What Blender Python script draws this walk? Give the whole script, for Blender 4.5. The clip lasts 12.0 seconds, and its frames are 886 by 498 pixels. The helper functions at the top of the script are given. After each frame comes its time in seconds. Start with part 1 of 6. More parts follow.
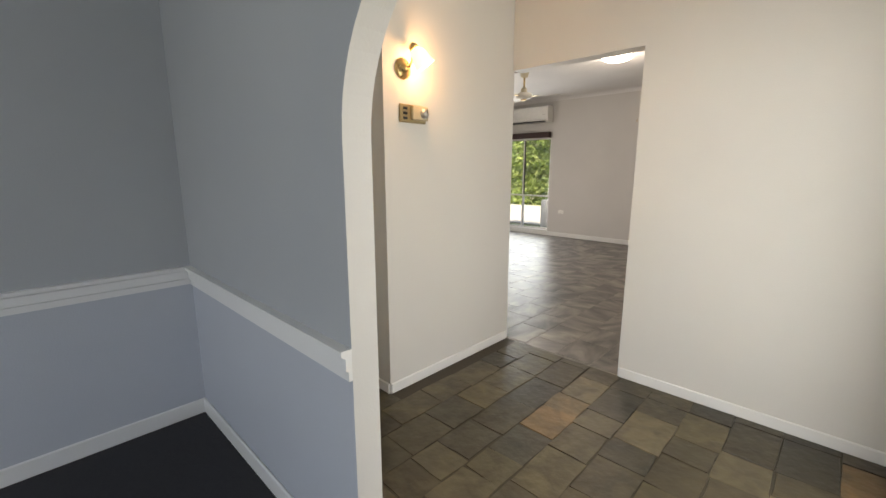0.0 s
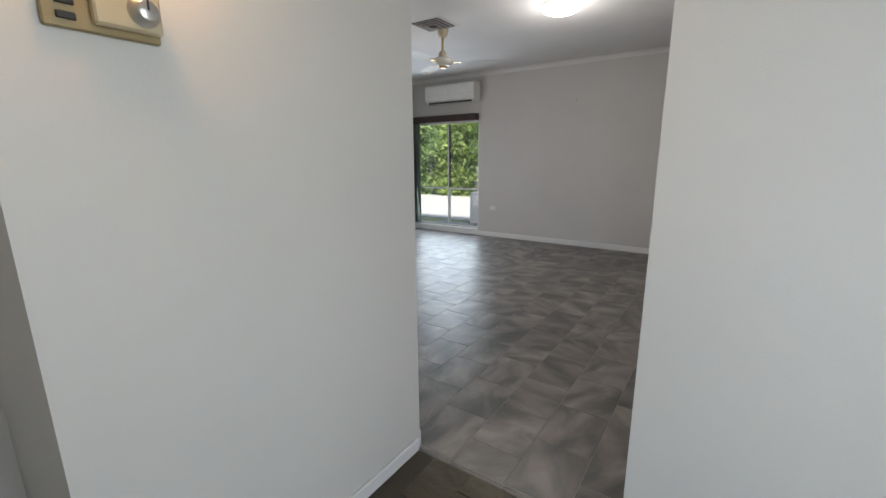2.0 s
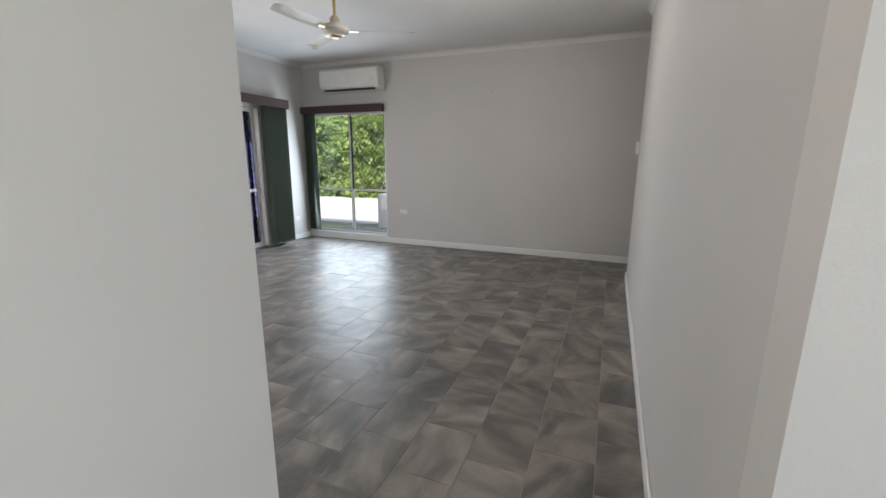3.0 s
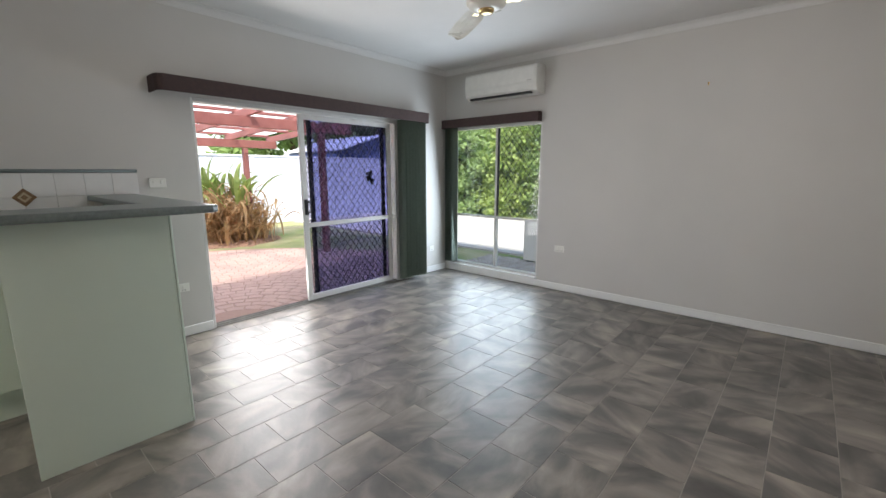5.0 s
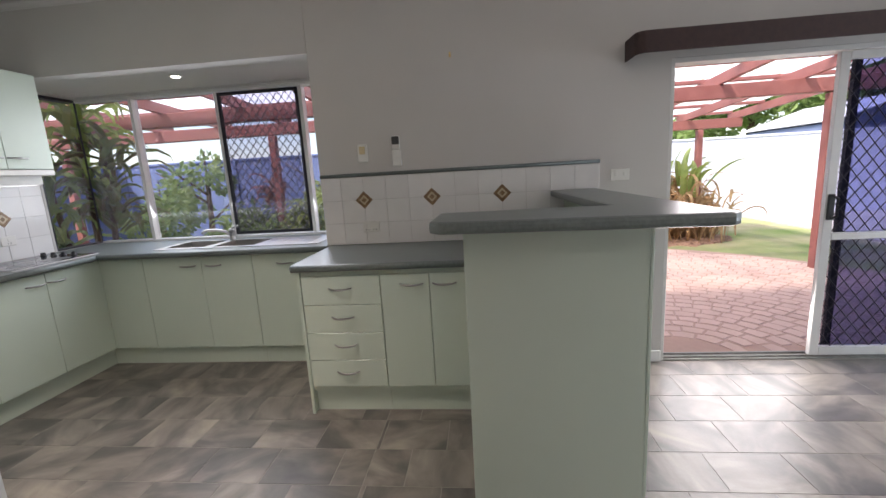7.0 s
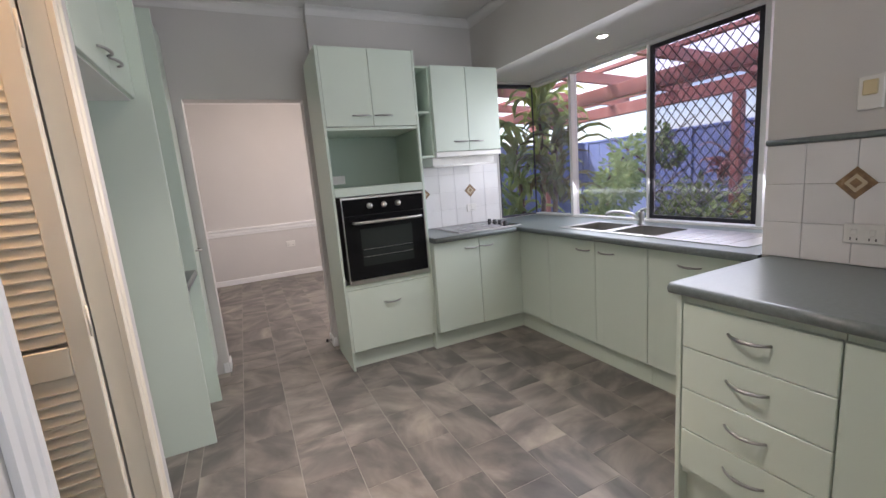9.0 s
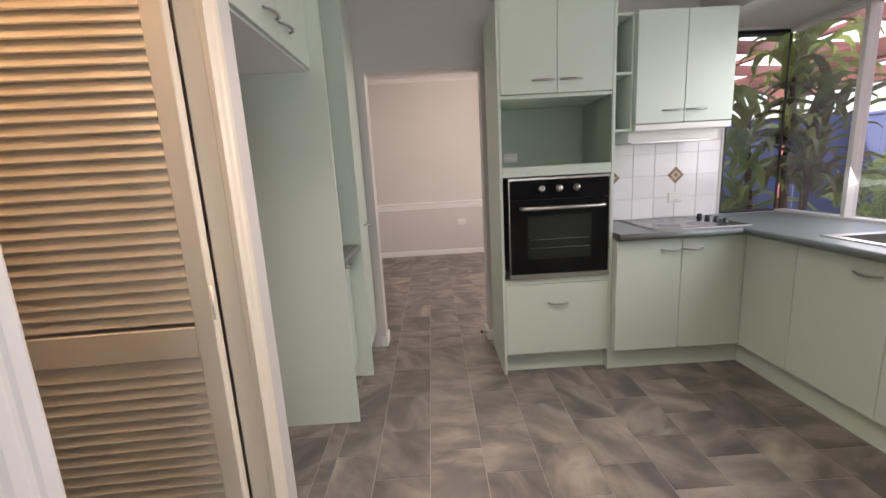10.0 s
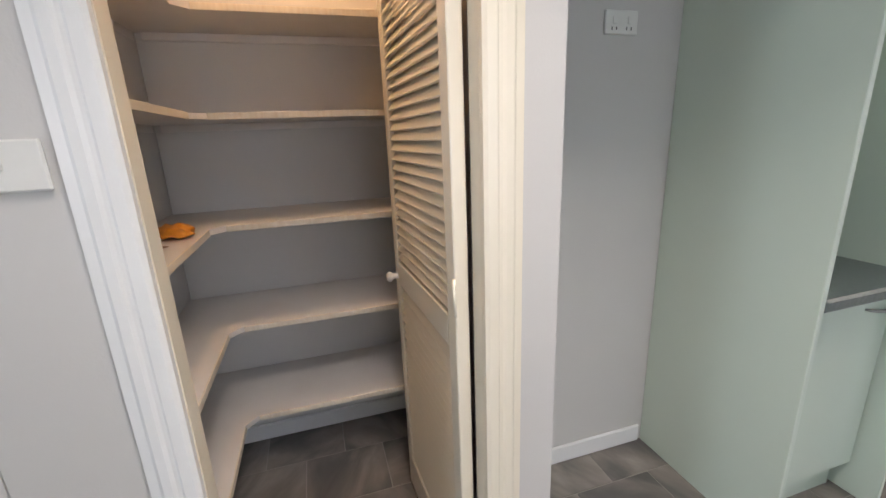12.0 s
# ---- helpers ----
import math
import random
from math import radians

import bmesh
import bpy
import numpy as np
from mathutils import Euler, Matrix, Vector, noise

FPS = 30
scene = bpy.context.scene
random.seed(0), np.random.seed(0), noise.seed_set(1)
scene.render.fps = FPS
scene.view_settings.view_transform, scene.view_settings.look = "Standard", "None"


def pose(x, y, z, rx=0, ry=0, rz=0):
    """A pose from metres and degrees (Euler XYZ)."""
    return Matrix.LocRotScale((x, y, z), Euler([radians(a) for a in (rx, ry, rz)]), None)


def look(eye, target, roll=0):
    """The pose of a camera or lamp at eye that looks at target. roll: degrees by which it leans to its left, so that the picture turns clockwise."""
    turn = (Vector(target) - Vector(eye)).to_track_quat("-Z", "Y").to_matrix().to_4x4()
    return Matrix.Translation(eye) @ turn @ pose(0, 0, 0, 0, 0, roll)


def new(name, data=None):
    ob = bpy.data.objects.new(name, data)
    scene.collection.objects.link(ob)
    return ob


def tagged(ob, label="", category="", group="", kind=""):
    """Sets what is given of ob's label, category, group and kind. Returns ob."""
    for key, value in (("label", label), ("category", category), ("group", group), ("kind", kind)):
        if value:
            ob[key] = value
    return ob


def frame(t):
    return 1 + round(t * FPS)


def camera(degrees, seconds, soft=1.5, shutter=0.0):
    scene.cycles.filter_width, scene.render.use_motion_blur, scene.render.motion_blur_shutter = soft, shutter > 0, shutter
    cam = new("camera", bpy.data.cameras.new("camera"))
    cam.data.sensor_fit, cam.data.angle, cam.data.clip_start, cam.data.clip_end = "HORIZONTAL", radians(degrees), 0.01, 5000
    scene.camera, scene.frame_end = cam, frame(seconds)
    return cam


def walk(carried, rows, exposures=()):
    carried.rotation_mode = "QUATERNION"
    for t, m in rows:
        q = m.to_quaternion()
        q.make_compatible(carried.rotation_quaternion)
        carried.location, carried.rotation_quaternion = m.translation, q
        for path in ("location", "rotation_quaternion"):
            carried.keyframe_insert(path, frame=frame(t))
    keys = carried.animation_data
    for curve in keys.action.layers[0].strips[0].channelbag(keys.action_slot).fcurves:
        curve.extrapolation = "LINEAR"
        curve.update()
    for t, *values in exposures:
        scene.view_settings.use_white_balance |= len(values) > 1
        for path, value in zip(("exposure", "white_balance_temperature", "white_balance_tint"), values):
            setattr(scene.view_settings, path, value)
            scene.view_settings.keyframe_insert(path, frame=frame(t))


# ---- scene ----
# ---------- camera and its walk ----------
cam = camera(93.8, 12.0)
PATH = [
    (0, (0.9, 0.27, 1.32), (-0.462, 1.685, 0.942), 0.0),
    (0.5, (0.77, 0.606, 1.323), (-0.431, 2.15, 0.905), 0.3),
    (1, (0.577, 0.933, 1.337), (-0.706, 2.411, 0.925), -2.3),
    (1.5, (0.355, 1.233, 1.318), (-0.925, 2.712, 0.898), -2.3),
    (2, (0.161, 1.526, 1.335), (-0.943, 3.136, 0.902), -0.4),
    (2.5, (-0.079, 1.949, 1.291), (-0.926, 3.709, 0.859), -0.3),
    (2.7, (-0.148, 2.078, 1.262), (-0.875, 3.889, 0.825), 0.2),
    (4.3, (-0.714, 2.99, 1.379), (-1.534, 4.772, 0.992), 0.1),
    (4.5, (-0.797, 3.107, 1.378), (-1.714, 4.844, 0.997), 0.3),
    (5, (-0.997, 3.343, 1.37), (-2.293, 4.821, 1.001), 0.0),
    (5.5, (-1.187, 3.521, 1.396), (-2.827, 4.609, 1.038), -0.8),
    (6, (-1.39, 3.539, 1.364), (-3.217, 4.269, 1.006), -1.5),
    (6.5, (-1.719, 3.519, 1.368), (-3.652, 3.86, 0.983), -2.5),
    (7, (-2.032, 3.459, 1.356), (-3.988, 3.257, 0.994), -3.3),
    (7.5, (-2.31, 3.411, 1.374), (-4.158, 2.715, 1.055), -2.9),
    (7.7, (-2.394, 3.388, 1.367), (-4.179, 2.539, 1.066), -2.3),
    (9.3, (-2.856, 3.357, 1.334), (-3.468, 1.488, 0.972), -4.9),
    (9.5, (-2.882, 3.261, 1.325), (-3.372, 1.359, 0.949), -4.5),
    (10, (-2.949, 2.971, 1.338), (-2.988, 1.008, 0.958), -3.2),
    (10.5, (-3.066, 2.7, 1.342), (-2.517, 0.812, 0.975), -2.4),
    (11, (-3.095, 2.511, 1.329), (-1.992, 0.888, 0.945), -2.6),
    (11.5, (-3.123, 2.344, 1.327), (-1.519, 1.224, 0.91), -3.1),
    (12, (-3.192, 2.201, 1.384), (-1.345, 1.645, 0.856), -2.3),
]
# seconds, stops, kelvin, tint: the film camera drifts from warm to cool and back
EXPOSURE = [(0.0, 1.1, 7800, 16), (0.5, 0.94, 7850, 18), (1.0, 0.92, 7250, 17), (1.5, 0.8, 6650, 14), (2.0, 0.70, 6450, 13), (2.5, 0.86, 6500, 13), (4.5, 1.04, 6800, 15), (5.5, 1.08, 6300, 8),
            (6.5, 0.93, 6550, 16), (7.0, 0.98, 6650, 17), (7.5, 1.30, 6350, 16), (9.5, 1.24, 6800, 22), (10.0, 1.25, 7050, 23), (10.5, 1.47, 6800, 20), (11.0, 1.72, 6450, 17), (11.5, 1.55, 6400, 16), (12.0, 1.32, 6350, 15)]
walk(cam, [(t, look(eye, target, roll)) for t, eye, target, roll in PATH], EXPOSURE)
SKY, SUN = 0.15, 5.0

# ---------- world, sun, lamps ----------
world = bpy.data.worlds.new("sky")
scene.world = world
world.use_nodes = True
wn = world.node_tree
sky = wn.nodes.new("ShaderNodeTexSky")
sky.sky_type, sky.sun_disc = "NISHITA", False
sky.sun_elevation, sky.sun_rotation = radians(53), radians(138)
sky.air_density, sky.dust_density = 1.0, 1.0
wn.nodes["Background"].inputs["Strength"].default_value = SKY
wn.links.new(sky.outputs[0], wn.nodes["Background"].inputs[0])

sun_data = bpy.data.lights.new("sun", "SUN")
sun_data.energy, sun_data.angle, sun_data.color = SUN, radians(6), (1.0, 0.95, 0.87)
sun = new("sun", sun_data)
sun.matrix_world = look((-12, 4, 20), (-12 - 0.40, 4 + 0.45, 19.2))


def area(name, eye, target, w, h, watts, colour):
    """Daylight in an opening, and the added kitchen fill."""
    d = bpy.data.lights.new(name, "AREA")
    d.shape, d.size, d.size_y, d.energy, d.color = "RECTANGLE", w, h, watts, colour
    ob = new(name, d)
    ob.matrix_world = look(eye, target)
    return ob


def bulb(name, at, watts, colour, radius=0.05):
    d = bpy.data.lights.new(name, "POINT")
    d.energy, d.color, d.shadow_soft_size = watts, colour, radius
    ob = new(name, d)
    ob.location = at
    return ob


DAY = (0.86, 0.94, 1.0)
area("daylight_slider", (-4.74, 5.1, 1.05), (-3.74, 5.1, 0.88), 0.9, 1.8, 18, (0.98, 0.97, 0.96))
area("daylight_window", (-4.0, 7.64, 1.05), (-4.0, 6.64, 0.93), 1.25, 1.7, 20, (0.74, 0.88, 1.0))
area("daylight_kitchen", (-5.28, 1.35, 1.55), (-4.28, 1.35, 1.0), 1.7, 1.0, 9, DAY)
area("daylight_front_door", (1.45, 1.9, 1.2), (-2, 1.9, 1.0), 0.8, 1.9, 13, (0.86, 0.93, 1.0))
area("daylight_front_room", (1.2, -2.95, 1.4), (0.2, 1, 1.2), 1.8, 1.3, 26, (0.70, 0.84, 1.0))
area("daylight_dining", (-4.84, -1.6, 1.4), (0, -1.6, 1.2), 1.8, 1.4, 15, (1.0, 0.95, 0.92))
bulb("ceiling_light_bulb", (-1.25, 5.47, 2.32), 6.5, (1.0, 0.95, 0.88), 0.12)
bulb("wall_lamp_bulb", (-0.795, 1.885, 1.88), 1.15, (1.0, 0.50, 0.19), 0.02)
bulb("pantry_bulb", (-1.85, 2.32, 2.45), 6, (1.0, 0.62, 0.30), 0.06)
# Unseen overhead fill, added to brighten the kitchen floor.
area("kitchen_light_lamp", (-3.2, 1.9, 2.555), (-3.2, 1.9, 0), 0.3, 0.3, 6.0, (1.0, 0.92, 0.84)).data.spread = radians(100)
bulb("dining_bulb", (-3.4, -1.9, 2.5), 6, (1.0, 0.84, 0.68), 0.12)


# ---------- materials ----------
def mat(name, colour, rough=0.5, metal=0.0, colour2=None, scale=6.0, detail=4.0, bump=0.0, bump_scale=120.0,
        vary=0.0, coat=0.0, alpha=None, stretch=(1, 1, 1), rough_vary=0.08, spec=0.5):
    """A procedural surface: two colours mixed by noise, fine relief, and a change from piece to piece."""
    m = bpy.data.materials.new(name)
    m.use_nodes = True
    nt = m.node_tree
    b = nt.nodes["Principled BSDF"]
    b.inputs["Metallic"].default_value = metal
    b.inputs["Specular IOR Level"].default_value = spec
    b.inputs["Coat Weight"].default_value = coat
    tc = nt.nodes.new("ShaderNodeNewGeometry")
    mp = nt.nodes.new("ShaderNodeMapping")
    mp.inputs["Scale"].default_value = stretch
    nt.links.new(tc.outputs["Position"], mp.inputs[0])
    n1 = nt.nodes.new("ShaderNodeTexNoise")
    n1.inputs["Scale"].default_value, n1.inputs["Detail"].default_value = scale, detail
    nt.links.new(mp.outputs[0], n1.inputs["Vector"])
    ramp = nt.nodes.new("ShaderNodeValToRGB")
    c2 = colour2 or tuple(min(1, c * 0.93) for c in colour)
    ramp.color_ramp.elements[0].color, ramp.color_ramp.elements[1].color = (*c2, 1), (*colour, 1)
    ramp.color_ramp.elements[0].position, ramp.color_ramp.elements[1].position = 0.32, 0.68
    nt.links.new(n1.outputs["Fac"], ramp.inputs[0])
    out = ramp.outputs[0]
    if vary:
        info = nt.nodes.new("ShaderNodeObjectInfo")
        hsv = nt.nodes.new("ShaderNodeHueSaturation")
        r = nt.nodes.new("ShaderNodeMapRange")
        r.inputs["To Min"].default_value, r.inputs["To Max"].default_value = 1 - vary, 1 + vary
        nt.links.new(info.outputs["Random"], r.inputs[0])
        nt.links.new(r.outputs[0], hsv.inputs["Value"])
        nt.links.new(out, hsv.inputs["Color"])
        out = hsv.outputs[0]
    nt.links.new(out, b.inputs["Base Color"])
    rr = nt.nodes.new("ShaderNodeMapRange")
    rr.inputs["To Min"].default_value, rr.inputs["To Max"].default_value = max(0.02, rough - rough_vary), min(1, rough + rough_vary)
    nt.links.new(n1.outputs["Fac"], rr.inputs[0])
    nt.links.new(rr.outputs[0], b.inputs["Roughness"])
    if bump:
        n2 = nt.nodes.new("ShaderNodeTexNoise")
        n2.inputs["Scale"].default_value, n2.inputs["Detail"].default_value = bump_scale, 3
        nt.links.new(mp.outputs[0], n2.inputs["Vector"])
        bp = nt.nodes.new("ShaderNodeBump")
        bp.inputs["Strength"].default_value, bp.inputs["Distance"].default_value = bump, 0.004
        nt.links.new(n2.outputs["Fac"], bp.inputs["Height"])
        nt.links.new(bp.outputs[0], b.inputs["Normal"])
    return m


def glass(name, tint=(1, 1, 1), haze=0.0):
    """A thin clear pane: mostly clear, with a mirror share that grows at flat angles and a milky share that imitates
    glare.
    """
    m = bpy.data.materials.new(name)
    m.use_nodes = True
    nt = m.node_tree
    nt.nodes.remove(nt.nodes["Principled BSDF"])
    tr, gl, mx, lw, pw, sc_ = (nt.nodes.new("ShaderNode" + k) for k in ("BsdfTransparent", "BsdfGlossy", "MixShader", "LayerWeight", "Math", "Math"))
    lw.inputs["Blend"].default_value = 0.5
    pw.operation, pw.inputs[1].default_value = "POWER", 4.0
    sc_.operation, sc_.inputs[1].default_value, sc_.inputs[2].default_value = "MULTIPLY_ADD", 0.55, 0.022
    nt.links.new(lw.outputs["Facing"], pw.inputs[0])
    nt.links.new(pw.outputs[0], sc_.inputs[0])
    tr.inputs[0].default_value = (*tint, 1)
    gl.inputs["Roughness"].default_value = 0.02
    nt.links.new(sc_.outputs[0], mx.inputs[0])
    # A patchy milky mix puts the glare veil into the pane itself.
    film_, veil, spots, amount = (nt.nodes.new("ShaderNode" + k) for k in ("MixShader", "BsdfTranslucent", "TexNoise", "MapRange"))
    veil.inputs[0].default_value = (0.85, 0.85, 0.88, 1)
    spots.inputs["Scale"].default_value, spots.inputs["Detail"].default_value = 2.2, 5
    amount.inputs["To Min"].default_value, amount.inputs["To Max"].default_value = haze * 0.5, haze * 1.5
    nt.links.new(spots.outputs["Fac"], amount.inputs[0])
    nt.links.new(amount.outputs[0], film_.inputs[0])
    nt.links.new(tr.outputs[0], film_.inputs[1])
    nt.links.new(veil.outputs[0], film_.inputs[2])
    nt.links.new(film_.outputs[0], mx.inputs[1])
    nt.links.new(gl.outputs[0], mx.inputs[2])
    nt.links.new(mx.outputs[0], nt.nodes["Material Output"].inputs[0])
    return m


def glow(name, colour, strength):
    m = bpy.data.materials.new(name)
    m.use_nodes = True
    b = m.node_tree.nodes["Principled BSDF"]
    b.inputs["Base Color"].default_value = (0.9, 0.88, 0.84, 1)
    b.inputs["Emission Color"].default_value = (*colour, 1)
    b.inputs["Emission Strength"].default_value = strength
    return m


def floor_vinyl(name):
    """Smoky brown-grey vinyl tiles: each piece has streaky cloud marks of its own."""
    m = bpy.data.materials.new(name)
    m.use_nodes = True
    nt = m.node_tree
    b = nt.nodes["Principled BSDF"]
    geo, info = nt.nodes.new("ShaderNodeNewGeometry"), nt.nodes.new("ShaderNodeObjectInfo")
    add = nt.nodes.new("ShaderNodeVectorMath")
    add.operation = "MULTIPLY_ADD"
    rnd = nt.nodes.new("ShaderNodeMath")
    rnd.operation = "ADD"
    nt.links.new(info.outputs["Random"], rnd.inputs[0])
    nt.links.new(geo.outputs["Random Per Island"], rnd.inputs[1])
    nt.links.new(rnd.outputs[0], add.inputs[0])
    add.inputs[1].default_value = (37.0, 53.0, 29.0)
    nt.links.new(geo.outputs["Position"], add.inputs[2])
    rot = nt.nodes.new("ShaderNodeVectorRotate")
    ang = nt.nodes.new("ShaderNodeMath")
    ang.operation = "MULTIPLY"
    ang.inputs[1].default_value = 9.0
    nt.links.new(rnd.outputs[0], ang.inputs[0])
    nt.links.new(add.outputs[0], rot.inputs["Vector"])
    nt.links.new(ang.outputs[0], rot.inputs["Angle"])
    mp = nt.nodes.new("ShaderNodeMapping")
    mp.inputs["Scale"].default_value = (1.9, 0.85, 1)
    nt.links.new(rot.outputs[0], mp.inputs[0])
    n1 = nt.nodes.new("ShaderNodeTexNoise")
    n1.inputs["Scale"].default_value, n1.inputs["Detail"].default_value, n1.inputs["Distortion"].default_value = 3.4, 5, 0.45
    nt.links.new(mp.outputs[0], n1.inputs["Vector"])
    ramp = nt.nodes.new("ShaderNodeValToRGB")
    e = ramp.color_ramp.elements
    e[0].position, e[0].color = 0.28, (0.076, 0.070, 0.066, 1)
    e[1].position, e[1].color = 0.75, (0.375, 0.326, 0.276, 1)
    for at, c in ((0.42, (0.124, 0.114, 0.106, 1)), (0.53, (0.196, 0.175, 0.156, 1)), (0.63, (0.268, 0.237, 0.206, 1))):
        ramp.color_ramp.elements.new(at).color = c
    nt.links.new(n1.outputs["Fac"], ramp.inputs[0])
    hsv = nt.nodes.new("ShaderNodeHueSaturation")
    r = nt.nodes.new("ShaderNodeMapRange")
    r.inputs["From Max"].default_value = 2.0
    r.inputs["To Min"].default_value, r.inputs["To Max"].default_value = 0.80, 1.20
    nt.links.new(rnd.outputs[0], r.inputs[0])
    nt.links.new(r.outputs[0], hsv.inputs["Value"])
    nt.links.new(ramp.outputs[0], hsv.inputs["Color"])
    nt.links.new(hsv.outputs[0], b.inputs["Base Color"])
    n2 = nt.nodes.new("ShaderNodeTexNoise")
    n2.inputs["Scale"].default_value = 60
    nt.links.new(geo.outputs["Position"], n2.inputs["Vector"])
    rr = nt.nodes.new("ShaderNodeMapRange")
    rr.inputs["To Min"].default_value, rr.inputs["To Max"].default_value = 0.34, 0.42
    nt.links.new(n2.outputs["Fac"], rr.inputs[0])
    nt.links.new(rr.outputs[0], b.inputs["Roughness"])
    bp = nt.nodes.new("ShaderNodeBump")
    bp.inputs["Strength"].default_value, bp.inputs["Distance"].default_value = 0.10, 0.003
    b.inputs["Specular IOR Level"].default_value = 0.66
    nt.links.new(n2.outputs["Fac"], bp.inputs["Height"])
    nt.links.new(bp.outputs[0], b.inputs["Normal"])
    return m


M_WALL = mat("wall_paint", (0.62, 0.60, 0.575), 0.55, colour2=(0.585, 0.567, 0.545), scale=1.3, bump=0.14, bump_scale=150)
M_WALL_ENTRY = mat("entry_paint", (0.70, 0.685, 0.655), 0.5, colour2=(0.665, 0.65, 0.62), scale=1.1, bump=0.14, bump_scale=140)
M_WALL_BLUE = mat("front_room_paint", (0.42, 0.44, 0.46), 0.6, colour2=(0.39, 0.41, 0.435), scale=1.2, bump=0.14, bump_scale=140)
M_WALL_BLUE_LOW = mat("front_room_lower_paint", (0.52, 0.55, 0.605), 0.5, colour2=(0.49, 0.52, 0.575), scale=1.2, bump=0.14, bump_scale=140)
M_CEIL = mat("ceiling_paint", (0.74, 0.73, 0.715), 0.75, scale=1.5, bump=0.12, bump_scale=180)
M_TRIM = mat("white_gloss_paint", (0.81, 0.81, 0.80), 0.30, colour2=(0.79, 0.79, 0.78), scale=3, rough_vary=0.03)
M_CREAM = mat("cream_gloss_paint", (0.80, 0.735, 0.61), 0.32, colour2=(0.775, 0.71, 0.58), scale=4, rough_vary=0.03)
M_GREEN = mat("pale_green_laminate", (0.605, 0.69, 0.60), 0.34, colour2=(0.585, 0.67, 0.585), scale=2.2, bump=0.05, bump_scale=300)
# Darker copy of the cabinet laminate, with the shade put into its colour.
M_GREEN_SHADED = mat("shaded_green_laminate", (0.35, 0.44, 0.36), 0.4, colour2=(0.33, 0.415, 0.34), scale=2.2, bump=0.05, bump_scale=300)
M_TOP = mat("grey_green_worktop", (0.170, 0.197, 0.192), 0.32, colour2=(0.125, 0.148, 0.144), scale=70, detail=6, bump=0.03, bump_scale=300)
M_STEEL = mat("brushed_steel", (0.62, 0.60, 0.57), 0.30, 1.0, scale=30, stretch=(1, 12, 1), rough_vary=0.04)
M_CHROME = mat("satin_chrome", (0.42, 0.42, 0.41), 0.34, 1.0, scale=20)
M_BLACK_GLASS = mat("black_oven_glass", (0.008, 0.008, 0.009), 0.08, scale=4, rough_vary=0.03, spec=0.22)
M_BLACK = mat("black_plastic", (0.02, 0.02, 0.021), 0.4, scale=30)
M_WHITE_PLASTIC = mat("white_plastic", (0.80, 0.79, 0.75), 0.36, scale=12)
M_BRASS = mat("old_brass", (0.72, 0.53, 0.26), 0.28, 1.0, colour2=(0.6, 0.42, 0.19), scale=25)
M_GOLD = mat("gold_plastic", (0.36, 0.28, 0.15), 0.35, 0.35, scale=25)
M_TILE = mat("white_glazed_tile", (0.82, 0.81, 0.80), 0.14, colour2=(0.79, 0.78, 0.77), scale=9, vary=0.03)
M_JOINT = mat("floor_joint", (0.34, 0.315, 0.28), 0.5, scale=20)
M_VINYL = floor_vinyl("smoky_vinyl_tile")
M_SLATE_JOINT = mat("slate_grout", (0.058, 0.048, 0.032), 0.7, scale=30, bump=0.4)
M_CARPET = mat("charcoal_carpet", (0.040, 0.040, 0.045), 0.95, colour2=(0.026, 0.026, 0.030), scale=140, bump=0.9, bump_scale=420)
M_PELMET = mat("dark_brown_fabric", (0.072, 0.043, 0.040), 0.8, colour2=(0.052, 0.031, 0.03), scale=30, bump=0.5, bump_scale=420)
M_BLIND = mat("sage_blind_fabric", (0.20, 0.235, 0.20), 0.85, colour2=(0.17, 0.205, 0.17), scale=40, bump=0.3, bump_scale=500)
M_FRAME = mat("white_aluminium", (0.74, 0.73, 0.71), 0.35, 0.1, scale=9)
M_SCREEN = mat("charcoal_aluminium", (0.022, 0.021, 0.028), 0.45, 0.2, scale=30)
# Dark grille metal lightened so that it looks veiled by window haze.
M_GRILLE = mat("hazed_grey_aluminium", (0.10, 0.095, 0.11), 0.5, 0.2, scale=30)
M_GLASS = glass("clear_glass", (0.95, 0.97, 0.96), 0.03)
M_GLASS_HAZY = glass("hazy_glass", (0.97, 0.97, 0.99), 0.04)


# ---------- building helpers ----------
ORIGIN = {}


def thing(name, at, label, category, group="", kind=""):
    ob = new(name)
    ob.location = at
    ob.empty_display_size = 0.1
    ORIGIN[ob] = Vector(at)
    return tagged(ob, label, category, group, kind)


def part(name, bm, material, parent=None, label="", smooth=False, shadow=True):
    """Links a bmesh, drawn in world places, as one mesh object under its thing or part."""
    at = ORIGIN.get(parent, Vector())
    if at.length:
        bmesh.ops.translate(bm, verts=bm.verts, vec=-at)
    me = bpy.data.meshes.new(name)
    bm.to_mesh(me)
    bm.free()
    if smooth:
        for p in me.polygons:
            p.use_smooth = True
    me.materials.append(material)
    ob = new(name, me)
    if parent:
        ob.parent = parent
    ob.visible_shadow = shadow
    ORIGIN[ob] = at
    return tagged(ob, label) if label else ob


def solid(name, bm, material, label="", category="", kind="structure", shadow=True):
    """A top-level mesh."""
    return tagged(part(name, bm, material, shadow=shadow), label, category, "", kind)


